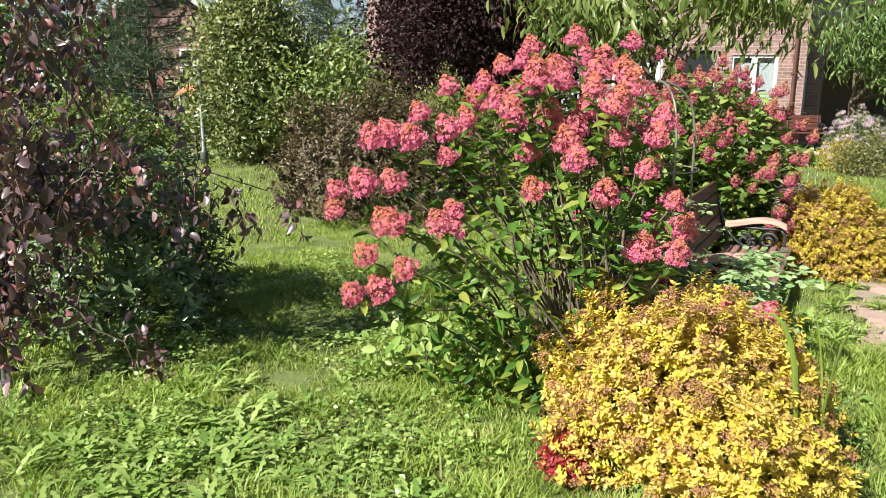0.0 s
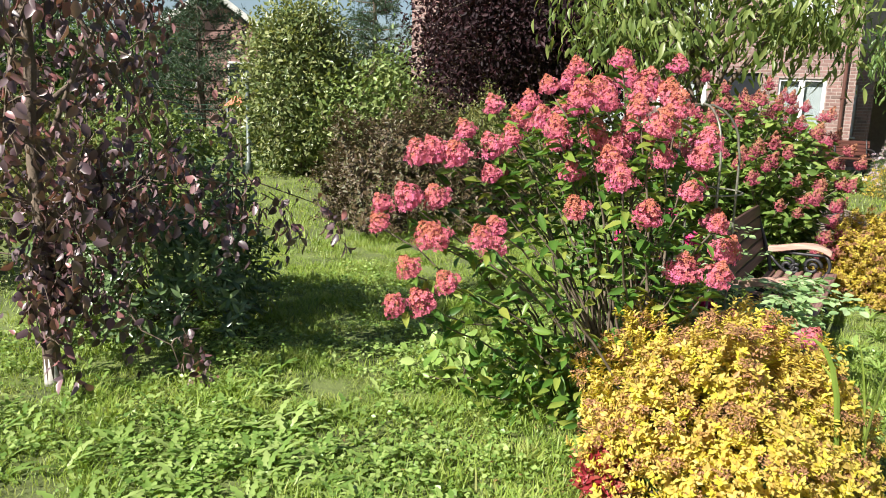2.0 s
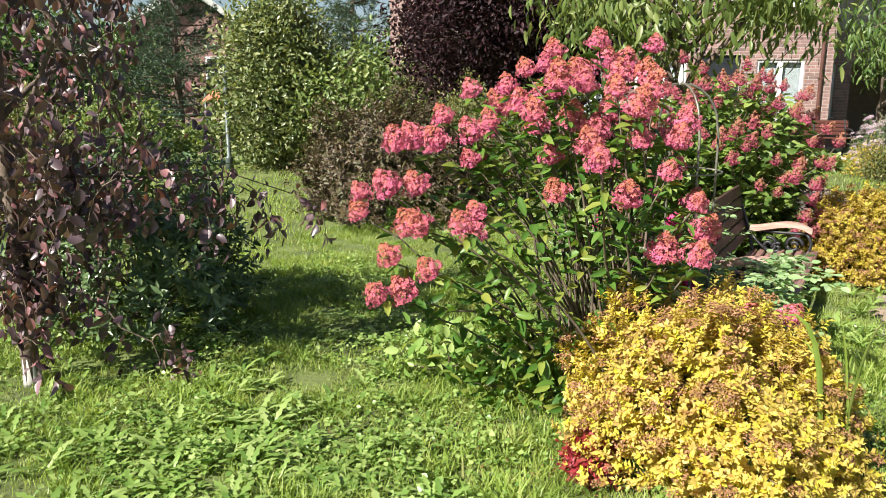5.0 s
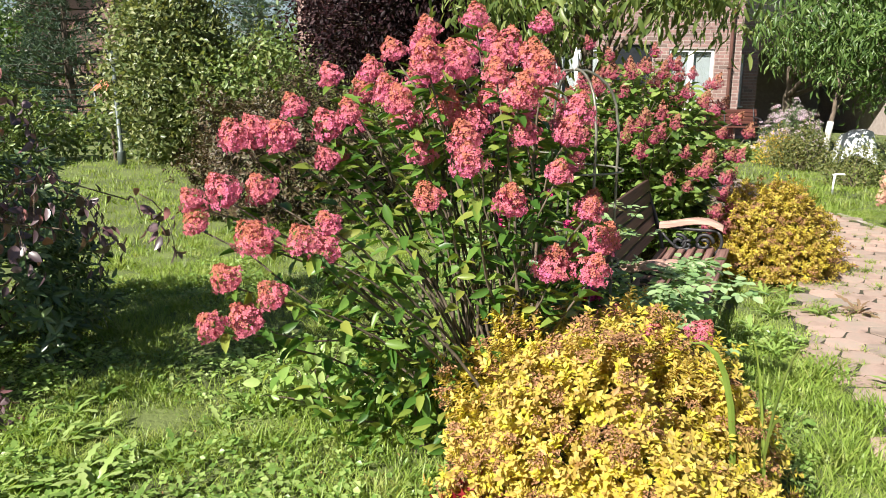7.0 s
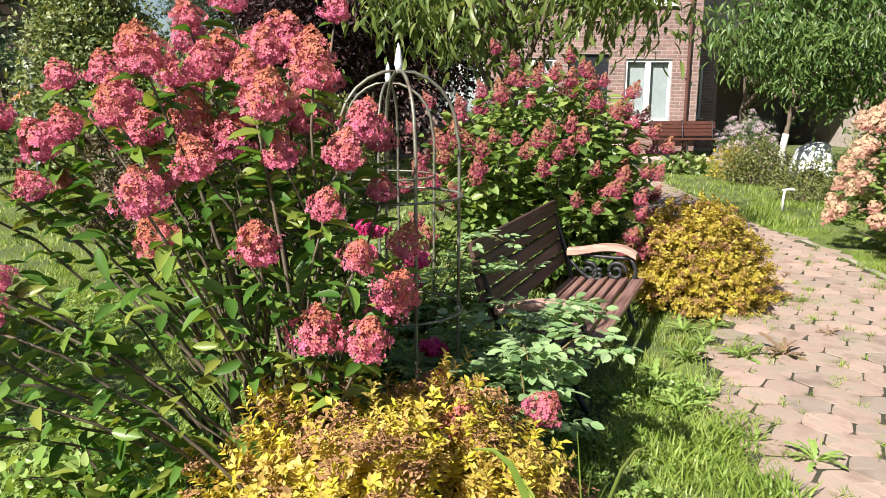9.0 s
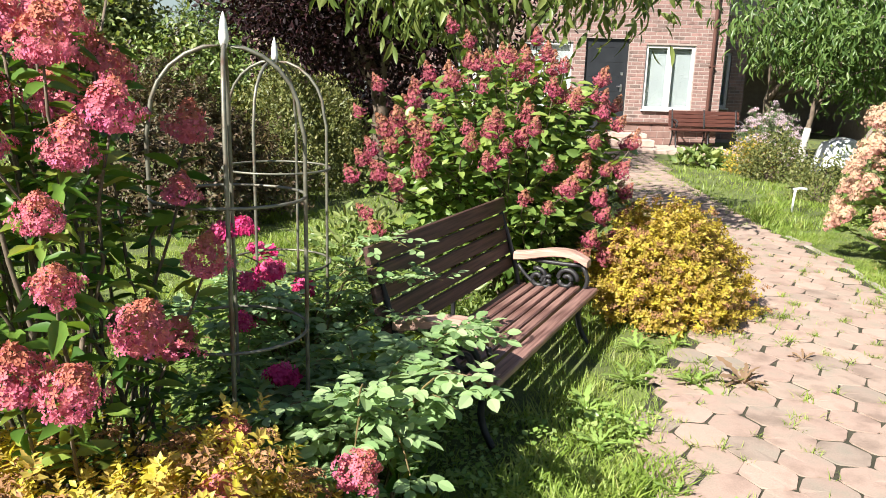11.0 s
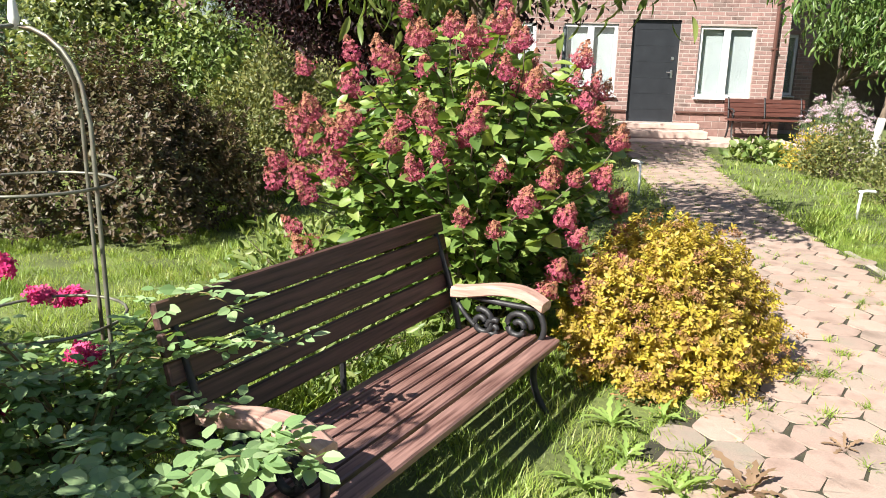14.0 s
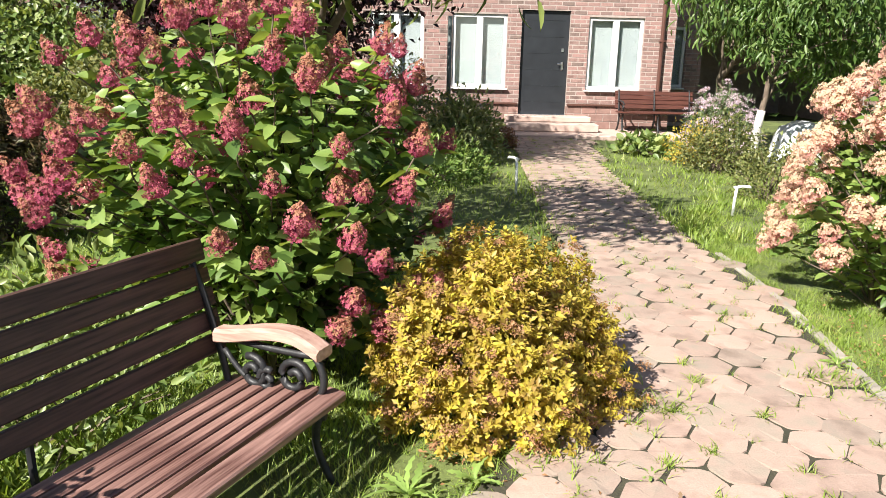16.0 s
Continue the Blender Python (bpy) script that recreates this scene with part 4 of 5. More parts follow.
def bench_end(y, parent, seat_x0, seat_x1, seat_z, back_top, floor=-0.02):
    """Cast side frame: leg scrolls, arm scrolls and the back upright."""
    e = Geo()
    e.tube(arc((seat_x1 - 0.03, y, seat_z), (seat_x1 - 0.12, y, seat_z * 0.5), (seat_x1 + 0.03, y, floor), 8), 0.017, 6, 0.7)
    e.tube(arc((seat_x0 + 0.05, y, seat_z), (seat_x0 + 0.14, y, seat_z * 0.5), (seat_x0 - 0.10, y, floor), 8), 0.017, 6, 0.7)
    e.tube([(seat_x0 - 0.02, y, seat_z - 0.035), (seat_x1 - 0.02, y, seat_z - 0.03)], 0.016, 6)
    e.tube(arc((seat_x0 + 0.02, y, seat_z - 0.03), (seat_x0 - 0.02, y, seat_z + 0.2), back_top, 8), 0.016, 6, 0.7)
    e.tube(arc((seat_x0 - 0.03, y, seat_z + 0.205), (seat_x0 + 0.2, y, seat_z + 0.18), (seat_x1 - 0.06, y, seat_z + 0.195), 8), 0.014, 6)
    e.tube(arc((seat_x1 - 0.06, y, seat_z + 0.195), (seat_x1 + 0.03, y, seat_z + 0.08), (seat_x1 - 0.10, y, seat_z - 0.01), 8), 0.014, 6)
    e.tube(spiral(seat_x1 - 0.15, seat_z + 0.095, 0.07, 1.4, y), 0.015, 6)
    e.tube(spiral(seat_x0 + 0.13, seat_z + 0.08, 0.065, 1.3, y, 2.0, sign=-1), 0.015, 6)
    e.tube(spiral(seat_x1 - 0.27, seat_z + 0.06, 0.045, 1.1, y, 1.0), 0.014, 6)
    e.tube(arc((seat_x0 + 0.0, y, seat_z + 0.15), (seat_x0 + 0.10, y, seat_z + 0.02), (seat_x0 + 0.2, y, seat_z + 0.02), 8), 0.011, 6)
    return part("side_frame", e, M_IRON, parent, "black cast iron scroll frame", smooth=True)


def garden_bench():
    b = thing("garden_bench", (0, 0, 0), "weathered brown wooden slat bench with black iron scroll ends", "bench")
    y0, y1 = 4.87, 6.48
    yc, L = (y0 + y1) / 2, y1 - y0
    bench_end(y0 + 0.06, b, -0.84, -0.38, 0.29, (-0.99, y0 + 0.06, 0.80))
    bench_end(y1 - 0.06, b, -0.84, -0.38, 0.29, (-0.99, y1 - 0.06, 0.80))
    for i in range(7):
        front = i == 6
        x = -0.825 + i * 0.0695 + (0.018 if front else 0)
        z = 0.296 + 0.006 * i - (0.004 if front else 0)
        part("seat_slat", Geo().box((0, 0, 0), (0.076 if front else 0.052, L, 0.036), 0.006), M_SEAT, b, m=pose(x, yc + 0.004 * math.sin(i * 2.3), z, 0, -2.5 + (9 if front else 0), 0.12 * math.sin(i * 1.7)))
    # backrest boards; the shade on them is put into their dark colour
    for i in range(5):
        t = (0.44 + i * 0.086 - 0.30) / 0.50
        x = -0.868 - 0.115 * t
        part("back_slat", Geo().box((0, 0, 0), (0.028, L, 0.084 if i == 4 else 0.072), 0.005), M_SHADED_SLAT, b, m=pose(x, yc, 0.445 + i * 0.0865, 0.12 * math.sin(i * 2.1), -14, 0))
    for y in (y0 + 0.06, y1 - 0.06):
        a = Geo()
        k = 18
        t = np.linspace(0, 1, k)
        x = -0.86 + t * 0.46
        z = 0.515 + 0.02 * t + 0.02 * np.sin((t - 0.3) * math.pi * 1.5) - 0.03 * np.clip((t - 0.75) / 0.25, 0, 1) ** 1.6
        w, h = 0.038 + 0.012 * t, 0.027 - 0.006 * t
        ring = [(-1, -0.7), (-0.7, -1), (0.7, -1), (1, -0.7), (1, 0.5), (0.65, 1), (-0.65, 1), (-1, 0.5)]
        v = np.array([[(x[i], w[i] * p, z[i] + h[i] * q) for p, q in ring] for i in range(k)]).reshape(-1, 3)
        f = [(i * 8 + j, i * 8 + (j + 1) % 8, (i + 1) * 8 + (j + 1) % 8, (i + 1) * 8 + j) for i in range(k - 1) for j in range(8)]
        a.add(v, (np.array(f), np.array([list(range(8))[::-1], [(k - 1) * 8 + j for j in range(8)]])))
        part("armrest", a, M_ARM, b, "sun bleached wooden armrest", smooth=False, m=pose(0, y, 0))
    geo = Geo()
    geo.tube(arc((-0.93, yc, 0.46), (-0.94, yc, 0.1), (-0.84, yc, 0.06), 8), 0.013, 6).tube(arc((-0.84, yc, 0.06), (-0.7, yc, 0.0), (-0.62, yc, 0.26), 8), 0.013, 6)
    part("middle_brace", geo, M_IRON, b, "thin bent iron brace")


garden_bench()


def house_bench():
    b = thing("house_bench", tuple(house_point(2.31, 0.42, 0.08)), "reddish brown board bench with iron ends against the house wall", "bench", rz=HOUSE_TURN)
    for i in range(4):
        part("back_slat", Geo().box((0, 0, 0), (1.64, 0.026, 0.085), 0.006), M_FARBENCH, b, m=pose(0, 0.20 + 0.02 * i, 0.50 + 0.09 * i, -12, 0, 0))
    for i in range(4):
        part("seat_slat", Geo().box((0, 0, 0), (1.64, 0.085, 0.03), 0.006), M_FARBENCH, b, m=pose(0, -0.22 + 0.1 * i, 0.40, 0, 0, 0))
    for x in (-0.74, 0.0, 0.74):
        e = Geo()
        e.tube(arc((x, -0.2, 0.38), (x, -0.1, 0.2), (x, -0.26, 0.0), 8), 0.02, 6).tube(arc((x, 0.12, 0.38), (x, 0.05, 0.2), (x, 0.24, 0.0), 8), 0.02, 6)
        e.tube([(x, -0.22, 0.375), (x, 0.15, 0.375)], 0.016, 6).tube(arc((x, 0.15, 0.375), (x, 0.18, 0.6), (x, 0.28, 0.84), 8), 0.018, 6)
        if x:
            e.tube(arc((x, 0.2, 0.6), (x, -0.1, 0.64), (x, -0.24, 0.56), 8), 0.018, 6)
            p = spiral(-0.16, 0.48, 0.07, 1.2, 0)
            e.tube(np.stack([np.full(len(p), x), p[:, 0], p[:, 2]], 1), 0.015, 6)
        part("side_frame", e, M_IRON, b, "black cast iron frame", smooth=True)


house_bench()


# ---- garden metalwork and small fixtures ----
def obelisk(at, label, radius, height, rings, turn):
    o = thing("garden_obelisk", at, label, "trellis", "rose obelisks", rz=turn)
    for k in range(2):
        a = k * math.pi / 2
        t = np.linspace(0, math.pi, 13)
        straight = height - radius
        px = np.concatenate([[radius * 1.05] * 6, radius * np.cos(t), [-radius * 1.05] * 6])
        pz = np.concatenate([np.linspace(-0.05, straight - 0.05, 6), straight + radius * np.sin(t), np.linspace(straight - 0.05, -0.05, 6)])
        part("arch", Geo().tube(np.stack([px * math.cos(a), px * math.sin(a), pz], 1), 0.0066, 8), M_ARCH, o, smooth=True)
    for z in rings:
        a = np.linspace(0, 2 * math.pi, 29)
        part("ring", Geo().tube(np.stack([np.cos(a) * radius * 1.06, np.sin(a) * radius * 1.06, np.full(29, z)], 1), 0.005, 6), M_ARCH, o, smooth=True)
    part("finial", Geo().tube([(0, 0, height - 0.01), (0, 0, height + 0.02), (0, 0, height + 0.07), (0, 0, height + 0.095)], [0.009, 0.016, 0.009, 0.001], 8), M_WHITE, o, "pale pointed finial", smooth=True)
    return o


obelisk((-1.39, 4.80, 0), "slender arched metal rose obelisk with hoops", 0.215, 1.60, (0.30, 0.73, 1.15), 15)
obelisk((-0.92, 3.97, 0), "arched metal rose obelisk beside the hydrangea", 0.22, 1.63, (0.30, 0.75, 1.18), 40)


def hook(at, label, h, turn):
    o = thing("water_pipe", at, label, "pipe", "white water pipes", rz=turn)
    part("riser", Geo().tube([(0, 0, -0.05), (0, 0, h * 0.5), (0.01, 0, h)], 0.015, 8), M_WHITE, o, smooth=True)
    part("outlet", Geo().tube([(-0.02, 0, h), (0.06, 0, h + 0.012), (0.14, 0, h + 0.01), (0.16, 0, h - 0.005)], 0.015, 8), M_WHITE, o, smooth=True)


hook((0.61, 12.4, 0), "bent white plastic water pipe standing in the grass", 0.29, 30)
hook((-1.72, 12.4, 0), "white plastic water pipe stub at the path edge", 0.40, 150)

lamp = thing("garden_lamp", (-11.5, 10.95, 0), "grey green garden lamp post with a milky head", "lamp post")
part("post", Geo().tube([(0, 0, -0.02), (0, 0, 0.25), (0, 0, 0.27), (0, 0, 0.3), (0, 0, 1.9)], [0.085, 0.075, 0.075, 0.045, 0.035], 10), M_LAMP, lamp, smooth=True)
part("globe", Geo().tube([(0, 0, 1.88), (0, 0, 1.93), (0, 0, 2.02), (0, 0, 2.08)], [0.05, 0.10, 0.11, 0.02], 10), M_GLOBE, lamp, "milky glass head", smooth=True)
part("cap", Geo().tube([(0, 0, 2.06), (0, 0, 2.12)], [0.10, 0.01], 10), M_LAMP, lamp)

post = thing("metal_pole", tuple(house_point(-2.05, 2.0)), "plain galvanised pole in the flower bed", "pole")
part("shaft", Geo().tube([(0, 0, -0.05), (0, 0, 2.2)], 0.04, 10), M_LAMP, post, smooth=True)


# ---- rose, perennials and small shrubs ----
def rose_bush(at, label, sprays, seed, leafmat, size, blooms, reach=0.78):
    """Arching canes set with leaflets in pairs."""
    r = np.random.default_rng(seed)
    root = thing("rose_bush", at, label, "shrub", "roses")
    p, d, s = [], [], []
    for i in range(sprays):
        a, L, h = r.uniform(0, 6.28), r.uniform(0.25, 0.62), r.uniform(0.3, reach)
        e = np.array((math.cos(a) * L, math.sin(a) * L, h * r.uniform(0.5, 0.95)))
        pts = arc((r.normal() * 0.06, r.normal() * 0.06, -0.01), (e[0] * 0.35, e[1] * 0.35, h * 1.15), e, 10)
        part("cane", Geo().tube(pts, np.linspace(0.006, 0.002, 10), 5), M_CANE, root)
        for k in range(3, 10):
            for _ in range(3):
                b = r.uniform(0, 6.28)
                stalk = unit(np.array((math.cos(b), math.sin(b), r.uniform(-0.2, 0.5))))
                side = unit(np.cross(stalk, (0, 0, 1)))
                for q, off in ((0.03, 1), (0.03, -1), (0.06, 1), (0.06, -1), (0.085, 0)):
                    p.append(pts[k] + stalk * q)
                    d.append(stalk * 0.6 + side * off * 0.9 + np.array((0, 0, -0.1)))
                    s.append(size * r.uniform(0.75, 1.2) * (1.2 if off == 0 else 1))
    p, d = np.array(p), np.array(d)
    nrm = np.array((0, 0, 1.0)) + 0.35 * r.normal(size=p.shape)
    part("foliage", Geo().scatter(*leaf_shape(0.62, 0.06, 0.08), p, frames_of(d, nrm), np.array(s)), leafmat, root, kind="stuff")
    for q in blooms:
        part("flower_head", ROSE_HEADS[int(r.integers(3))], None, root, m=axis_pose(np.array(q) - np.array(at), (r.normal() * 0.3, r.normal() * 0.3, 1), r.uniform(0.7, 1.1), 0))
    return root


ROSE_HEADS = head_set("flower_head", M_MAGENTA, 0.11, 0.06, 0.0, 70, 0.018, 3)
rose_bush((-0.56, 4.22, 0), "climbing rose with pale green leaves growing over the bench end", 30, 61, M_ROSELEAF, 0.05, [])
rose_bush((-1.22, 4.78, 0), "rose with pale green leaves behind the bench end", 30, 62, M_ROSELEAF, 0.042, [], 0.9)
rose_bush((-1.42, 4.85, 0), "rose with magenta blooms climbing an obelisk", 22, 63, M_HYD2_LEAF, 0.038, [(-1.55, 4.75, 0.86), (-1.42, 4.6, 0.9), (-1.6, 4.9, 0.72), (-1.3, 4.85, 0.6), (-1.35, 4.6, 0.5), (-1.65, 5.05, 0.66)])
rose_bush((-0.95, 4.05, 0), "rose with magenta blooms climbing an obelisk", 16, 64, M_HYD2_LEAF, 0.038, [(-1.08, 4.1, 1.0), (-0.95, 4.2, 0.86), (-1.1, 4.2, 0.66), (-1.12, 4.28, 0.78), (-0.86, 4.12, 0.52)])
mound("leafy_perennial", (-0.72, 4.18, 0), "low leafy green perennial below the rose", "plant", (0.4, 0.35, 0.36), M_HYD_LEAF, LEAF_HYD, 0.085, 520, "leafy perennials", 65, stems=14)
mound("leafy_perennial", (-0.98, 4.12, 0), "upright light green leafy shoots below the obelisk", "plant", (0.34, 0.3, 0.42), M_WEED, LEAF_HYD, 0.085, 640, "leafy perennials", 60, stems=14, core=0.5, sprig=8, sprig_len=0.09)
mound("leafy_perennial", (-2.05, 3.5, 0), "low broad-leaved green plant at the foot of the hydrangea", "plant", (0.35, 0.3, 0.3), M_WEED, LEAF_BROAD, 0.07, 240, "leafy perennials", 66, stems=14, core=0.4)
mound("leafy_perennial", (-1.45, 3.4, 0), "low broad-leaved green plant at the foot of the hydrangea", "plant", (0.5, 0.3, 0.36), M_HYD_LEAF, LEAF_HYD, 0.09, 380, "leafy perennials", 67, stems=14, core=0.3)
mound("leafy_perennial", (-1.45, 6.2, 0), "low yellowish green plants behind the bench", "plant", (0.45, 0.6, 0.42), M_VINE, LEAF_HYD, 0.06, 900, "leafy perennials", 68, stems=14, core=0.4)
mound("leafy_perennial", (-2.25, 6.9, 0), "pale green leafy plant beside the crimson hydrangea", "plant", (0.5, 0.5, 0.55), M_VINE, LEAF_HYD, 0.075, 800, "leafy perennials", 69, stems=14, core=0.4)
mound("hosta", (-1.05, 17.0, 0), "yellow green hosta clump before the house", "plant", (0.55, 0.45, 0.3), M_VINE, LEAF_BROAD, 0.17, 190, "", 70, stems=10)
mound("aster_clump", (0.05, 18.0, 0), "tall aster clump full of pale lilac flowers", "plant", (0.62, 0.55, 1.0), M_DARKGREEN, LEAF_THIN, 0.12, 4000, "asters", 71, blooms=(M_ASTER, 300, 0.058, "aster_flower"))
mound("aster_clump", tuple(house_point(-1.75, 2.7)), "aster clump with pale pink flowers by the path", "plant", (0.55, 0.45, 0.75), M_HYD2_LEAF, LEAF_THIN, 0.12, 3000, "asters", 72, blooms=(M_ASTER, 140, 0.045, "aster_flower"))
mound("currant_bush", (0.25, 15.6, 0), "yellowing sparse garden shrub in the lawn", "shrub", (0.65, 0.55, 0.8), M_OLIVE, LEAF_SMALL, 0.06, 2600, "yellowing shrubs", 73, core=0.4, stems=24)
mound("currant_bush", (-0.15, 16.2, 0), "yellowing sparse garden shrub in the lawn", "shrub", (0.5, 0.45, 0.65), M_YELLOW2, LEAF_SMALL, 0.05, 1500, "yellowing shrubs", 74, core=0.4, stems=20)
mound("currant_bush", (0.95, 13.6, 0), "small olive green shrub beside the lawn pipe", "shrub", (0.5, 0.5, 0.6), M_OLIVE, LEAF_SMALL, 0.05, 1600, "yellowing shrubs", 75, core=0.4, stems=20)
mound("currant_bush", (1.9, 13.2, 0), "green shrub behind the pale hydrangea", "shrub", (0.8, 0.7, 1.1), M_PEAR, LEAF_SMALL, 0.06, 4000, "yellowing shrubs", 76, core=0.5, stems=20)
mound("barberry_bush", tuple(house_point(-1.15, 3.1)), "small reddish brown barberry by the path", "shrub", (0.28, 0.28, 0.38), M_RUSTLEAF, LEAF_SMALL, 0.04, 1400, "brown shrubs", 77)
mound("currant_bush", (-2.95, 12.8, 0), "dark green flower bed shrub beside the path", "shrub", (0.7, 0.8, 0.55), M_HYD2_LEAF, LEAF_HYD, 0.075, 2600, "yellowing shrubs", 78, core=0.5)
mound("currant_bush", (-3.3, 14.6, 0), "green shrub with yellow tips before the house", "shrub", (0.6, 0.7, 0.95), M_PEAR, LEAF_HYD, 0.09, 2600, "yellowing shrubs", 79, core=0.5)
mound("currant_bush", (-4.9, 15.6, 0), "green shrub before the house wall", "shrub", (0.9, 0.9, 1.3), M_PEAR, LEAF_HYD, 0.09, 2600, "yellowing shrubs", 80, core=0.5)
mound("currant_bush", (-13.4, 9.6, 0), "light green shrub on the lawn before the fence", "shrub", (0.9, 0.9, 1.5), M_VINE, LEAF_SMALL, 0.10, 3600, "yellowing shrubs", 81, core=0.5)
mound("currant_bush", (-14.5, 7.0, 0), "green shrub on the lawn before the fence", "shrub", (1.3, 1.3, 1.5), M_PEAR, LEAF_SMALL, 0.10, 5000, "yellowing shrubs", 82, core=0.5)
mound("currant_bush", (-7.0, 2.6, 0), "yellowing shrub behind the purple tree", "shrub", (0.9, 0.9, 1.0), M_OLIVE, LEAF_SMALL, 0.06, 5000, "yellowing shrubs", 83, core=0.5)
mound("currant_bush", (-9.0, 5.0, 0), "light green shrub behind the purple tree", "shrub", (1.2, 1.2, 1.6), M_OLIVE, LEAF_SMALL, 0.07, 7000, "yellowing shrubs", 84, core=0.5)

tuft = thing("grass_tuft", (-0.02, 3.05, 0), "long green grass blades rising through the yellow spirea", "grass")
_r = np.random.default_rng(95)
for i in range(7):
    a, h = _r.uniform(0, 6.28), _r.uniform(0.5, 0.85)
    line = arc((0.02 * i - 0.06, 0, 0.0), (math.cos(a) * 0.06, math.sin(a) * 0.06, h), (math.cos(a) * 0.24, math.sin(a) * 0.24, h * 0.92), 8)
    part("blade", Geo().tube(line, np.array((0.006, 0.010, 0.011, 0.011, 0.010, 0.008, 0.005, 0.001)), 4, 0.2), M_GRASS, tuft)

sheet = thing("covered_pile", (1.2, 17.6, 0), "white sheet draped over a garden pile", "tarpaulin")
geo = Geo()
_n = 14
_gx, _gy = np.meshgrid(np.linspace(-0.4, 0.4, _n), np.linspace(-0.45, 0.45, _n), indexing="ij")
_gz = 0.62 * np.clip(1.25 - (np.abs(_gx) / 0.4) ** 4 - (np.abs(_gy) / 0.45) ** 4, 0, 1) * (0.9 + 0.12 * np.sin(_gx * 5 + 1)) + 0.02 * np.sin(_gx * 17 + _gy * 9)
_gz = np.maximum(_gz, 0.004)
geo.add(np.stack([_gx, _gy, _gz], -1).reshape(-1, 3), [(i * _n + j, (i + 1) * _n + j, (i + 1) * _n + j + 1, i * _n + j + 1) for i in range(_n - 1) for j in range(_n - 1)])
part("cloth", geo, M_SHEET, sheet, smooth=True)


# ---- behind the garden ----
def fence(x0, y0, x1, y1, n):
    f = thing("wire_fence", (x0, y0, 0), "green wire mesh fence with thin posts overgrown by vines", "fence")
    d = np.array((x1 - x0, y1 - y0, 0.0))
    for i in range(n + 1):
        q = d * i / n
        part("post", Geo().tube([q + (0, 0, -0.05), q + (0, 0, 1.55)], 0.03, 8), M_LAMP, f, smooth=True)
    for z in np.arange(0.1, 1.5, 0.1):
        part("wire", Geo().tube([(0, 0, z), d + (0, 0, z)], 0.005, 4), M_WIRE, f)
    r = np.random.default_rng(90)
    k = 5200
    t = r.random(k)
    hgt = 0.1 + 1.5 * r.random(k) ** 0.8 * (0.75 + 0.25 * np.sin(t * 31))
    p = d * t[:, None] + np.stack([r.normal(size=k) * 0.16, r.normal(size=k) * 0.16, hgt], 1)
    part("vine", Geo().scatter(*LEAF_BROAD, p, frames_of(r.normal(size=(k, 3)) + (0, 0, -0.6), r.normal(size=(k, 3)) + (0.6, -0.8, 0.6)), 0.12 * r.uniform(0.6, 1.3, k)), M_VINE, f, "light green climbing vine", kind="stuff")


fence(-17.5, 7.5, -9.5, 14.2, 5)

far = thing("neighbour_house", (-30.5, 26.8, 0), "neighbouring brick house with a pale-edged gable roof", "house", rz=48)
geo = Geo()
geo.box((0, 3, 2.2), (6, 6, 4.4))
geo.add([(-3, 0, 4.4), (3, 0, 4.4), (0, 0, 6.4), (-3, 0.3, 4.4), (3, 0.3, 4.4), (0, 0.3, 6.4)], (np.array([(0, 1, 2), (3, 5, 4)]), np.array([(0, 3, 4, 1)])))
part("wall", geo, M_BRICK, far, "red brick gable wall")
geo = Geo()
for s in (-1, 1):
    geo.add([(0, -0.5, 6.75), (0, 6.5, 6.75), (s * 3.6, 6.5, 4.2), (s * 3.6, -0.5, 4.2), (0, -0.5, 6.55), (0, 6.5, 6.55), (s * 3.6, 6.5, 4.0), (s * 3.6, -0.5, 4.0)],
            [(0, 1, 2, 3), (4, 7, 6, 5), (0, 3, 7, 4), (3, 2, 6, 7), (1, 5, 6, 2)])
part("roof", geo, M_ROOF, far, "grey gable roof")
for s in (-1, 1):
    part("bargeboard", Geo().box((s * 1.8, -0.53, 5.4), (4.42, 0.05, 0.28), 0.01, pose(0, 0, 0, 0, s * 35.3, 0)), M_TRIM, far, "weathered white bargeboard")
for u in (-1.3, 1.3):
    w = part("window", Geo().box((u, -0.03, 2.6), (1.1, 0.06, 1.4), 0.01), M_PVC, far)
    part("pane", Geo().box((u, -0.066, 2.6), (0.9, 0.012, 1.2)), M_DOOR, w)
part("gutter_post", Geo().box((-2.6, -0.25, 2.4), (0.14, 0.14, 4.8), 0.02), M_TRIM, far)
birdhouse = thing("red_feeder", (-12.4, 11.6, 0), "small red roofed feeder on a post by the fence", "bird feeder")
part("post", Geo().tube([(0, 0, -0.05), (0, 0, 1.4)], 0.03, 8), M_BARK, birdhouse)
geo = Geo()
geo.add([(-0.3, -0.2, 1.38), (0.3, -0.2, 1.38), (0.3, 0.2, 1.38), (-0.3, 0.2, 1.38), (-0.16, 0, 1.6), (0.16, 0, 1.6)], (np.array([(0, 1, 5, 4), (2, 3, 4, 5), (0, 3, 2, 1)]), np.array([(1, 2, 5), (3, 0, 4)])))
part("roof", geo, M_REDPAINT, birdhouse, "faded red roof")

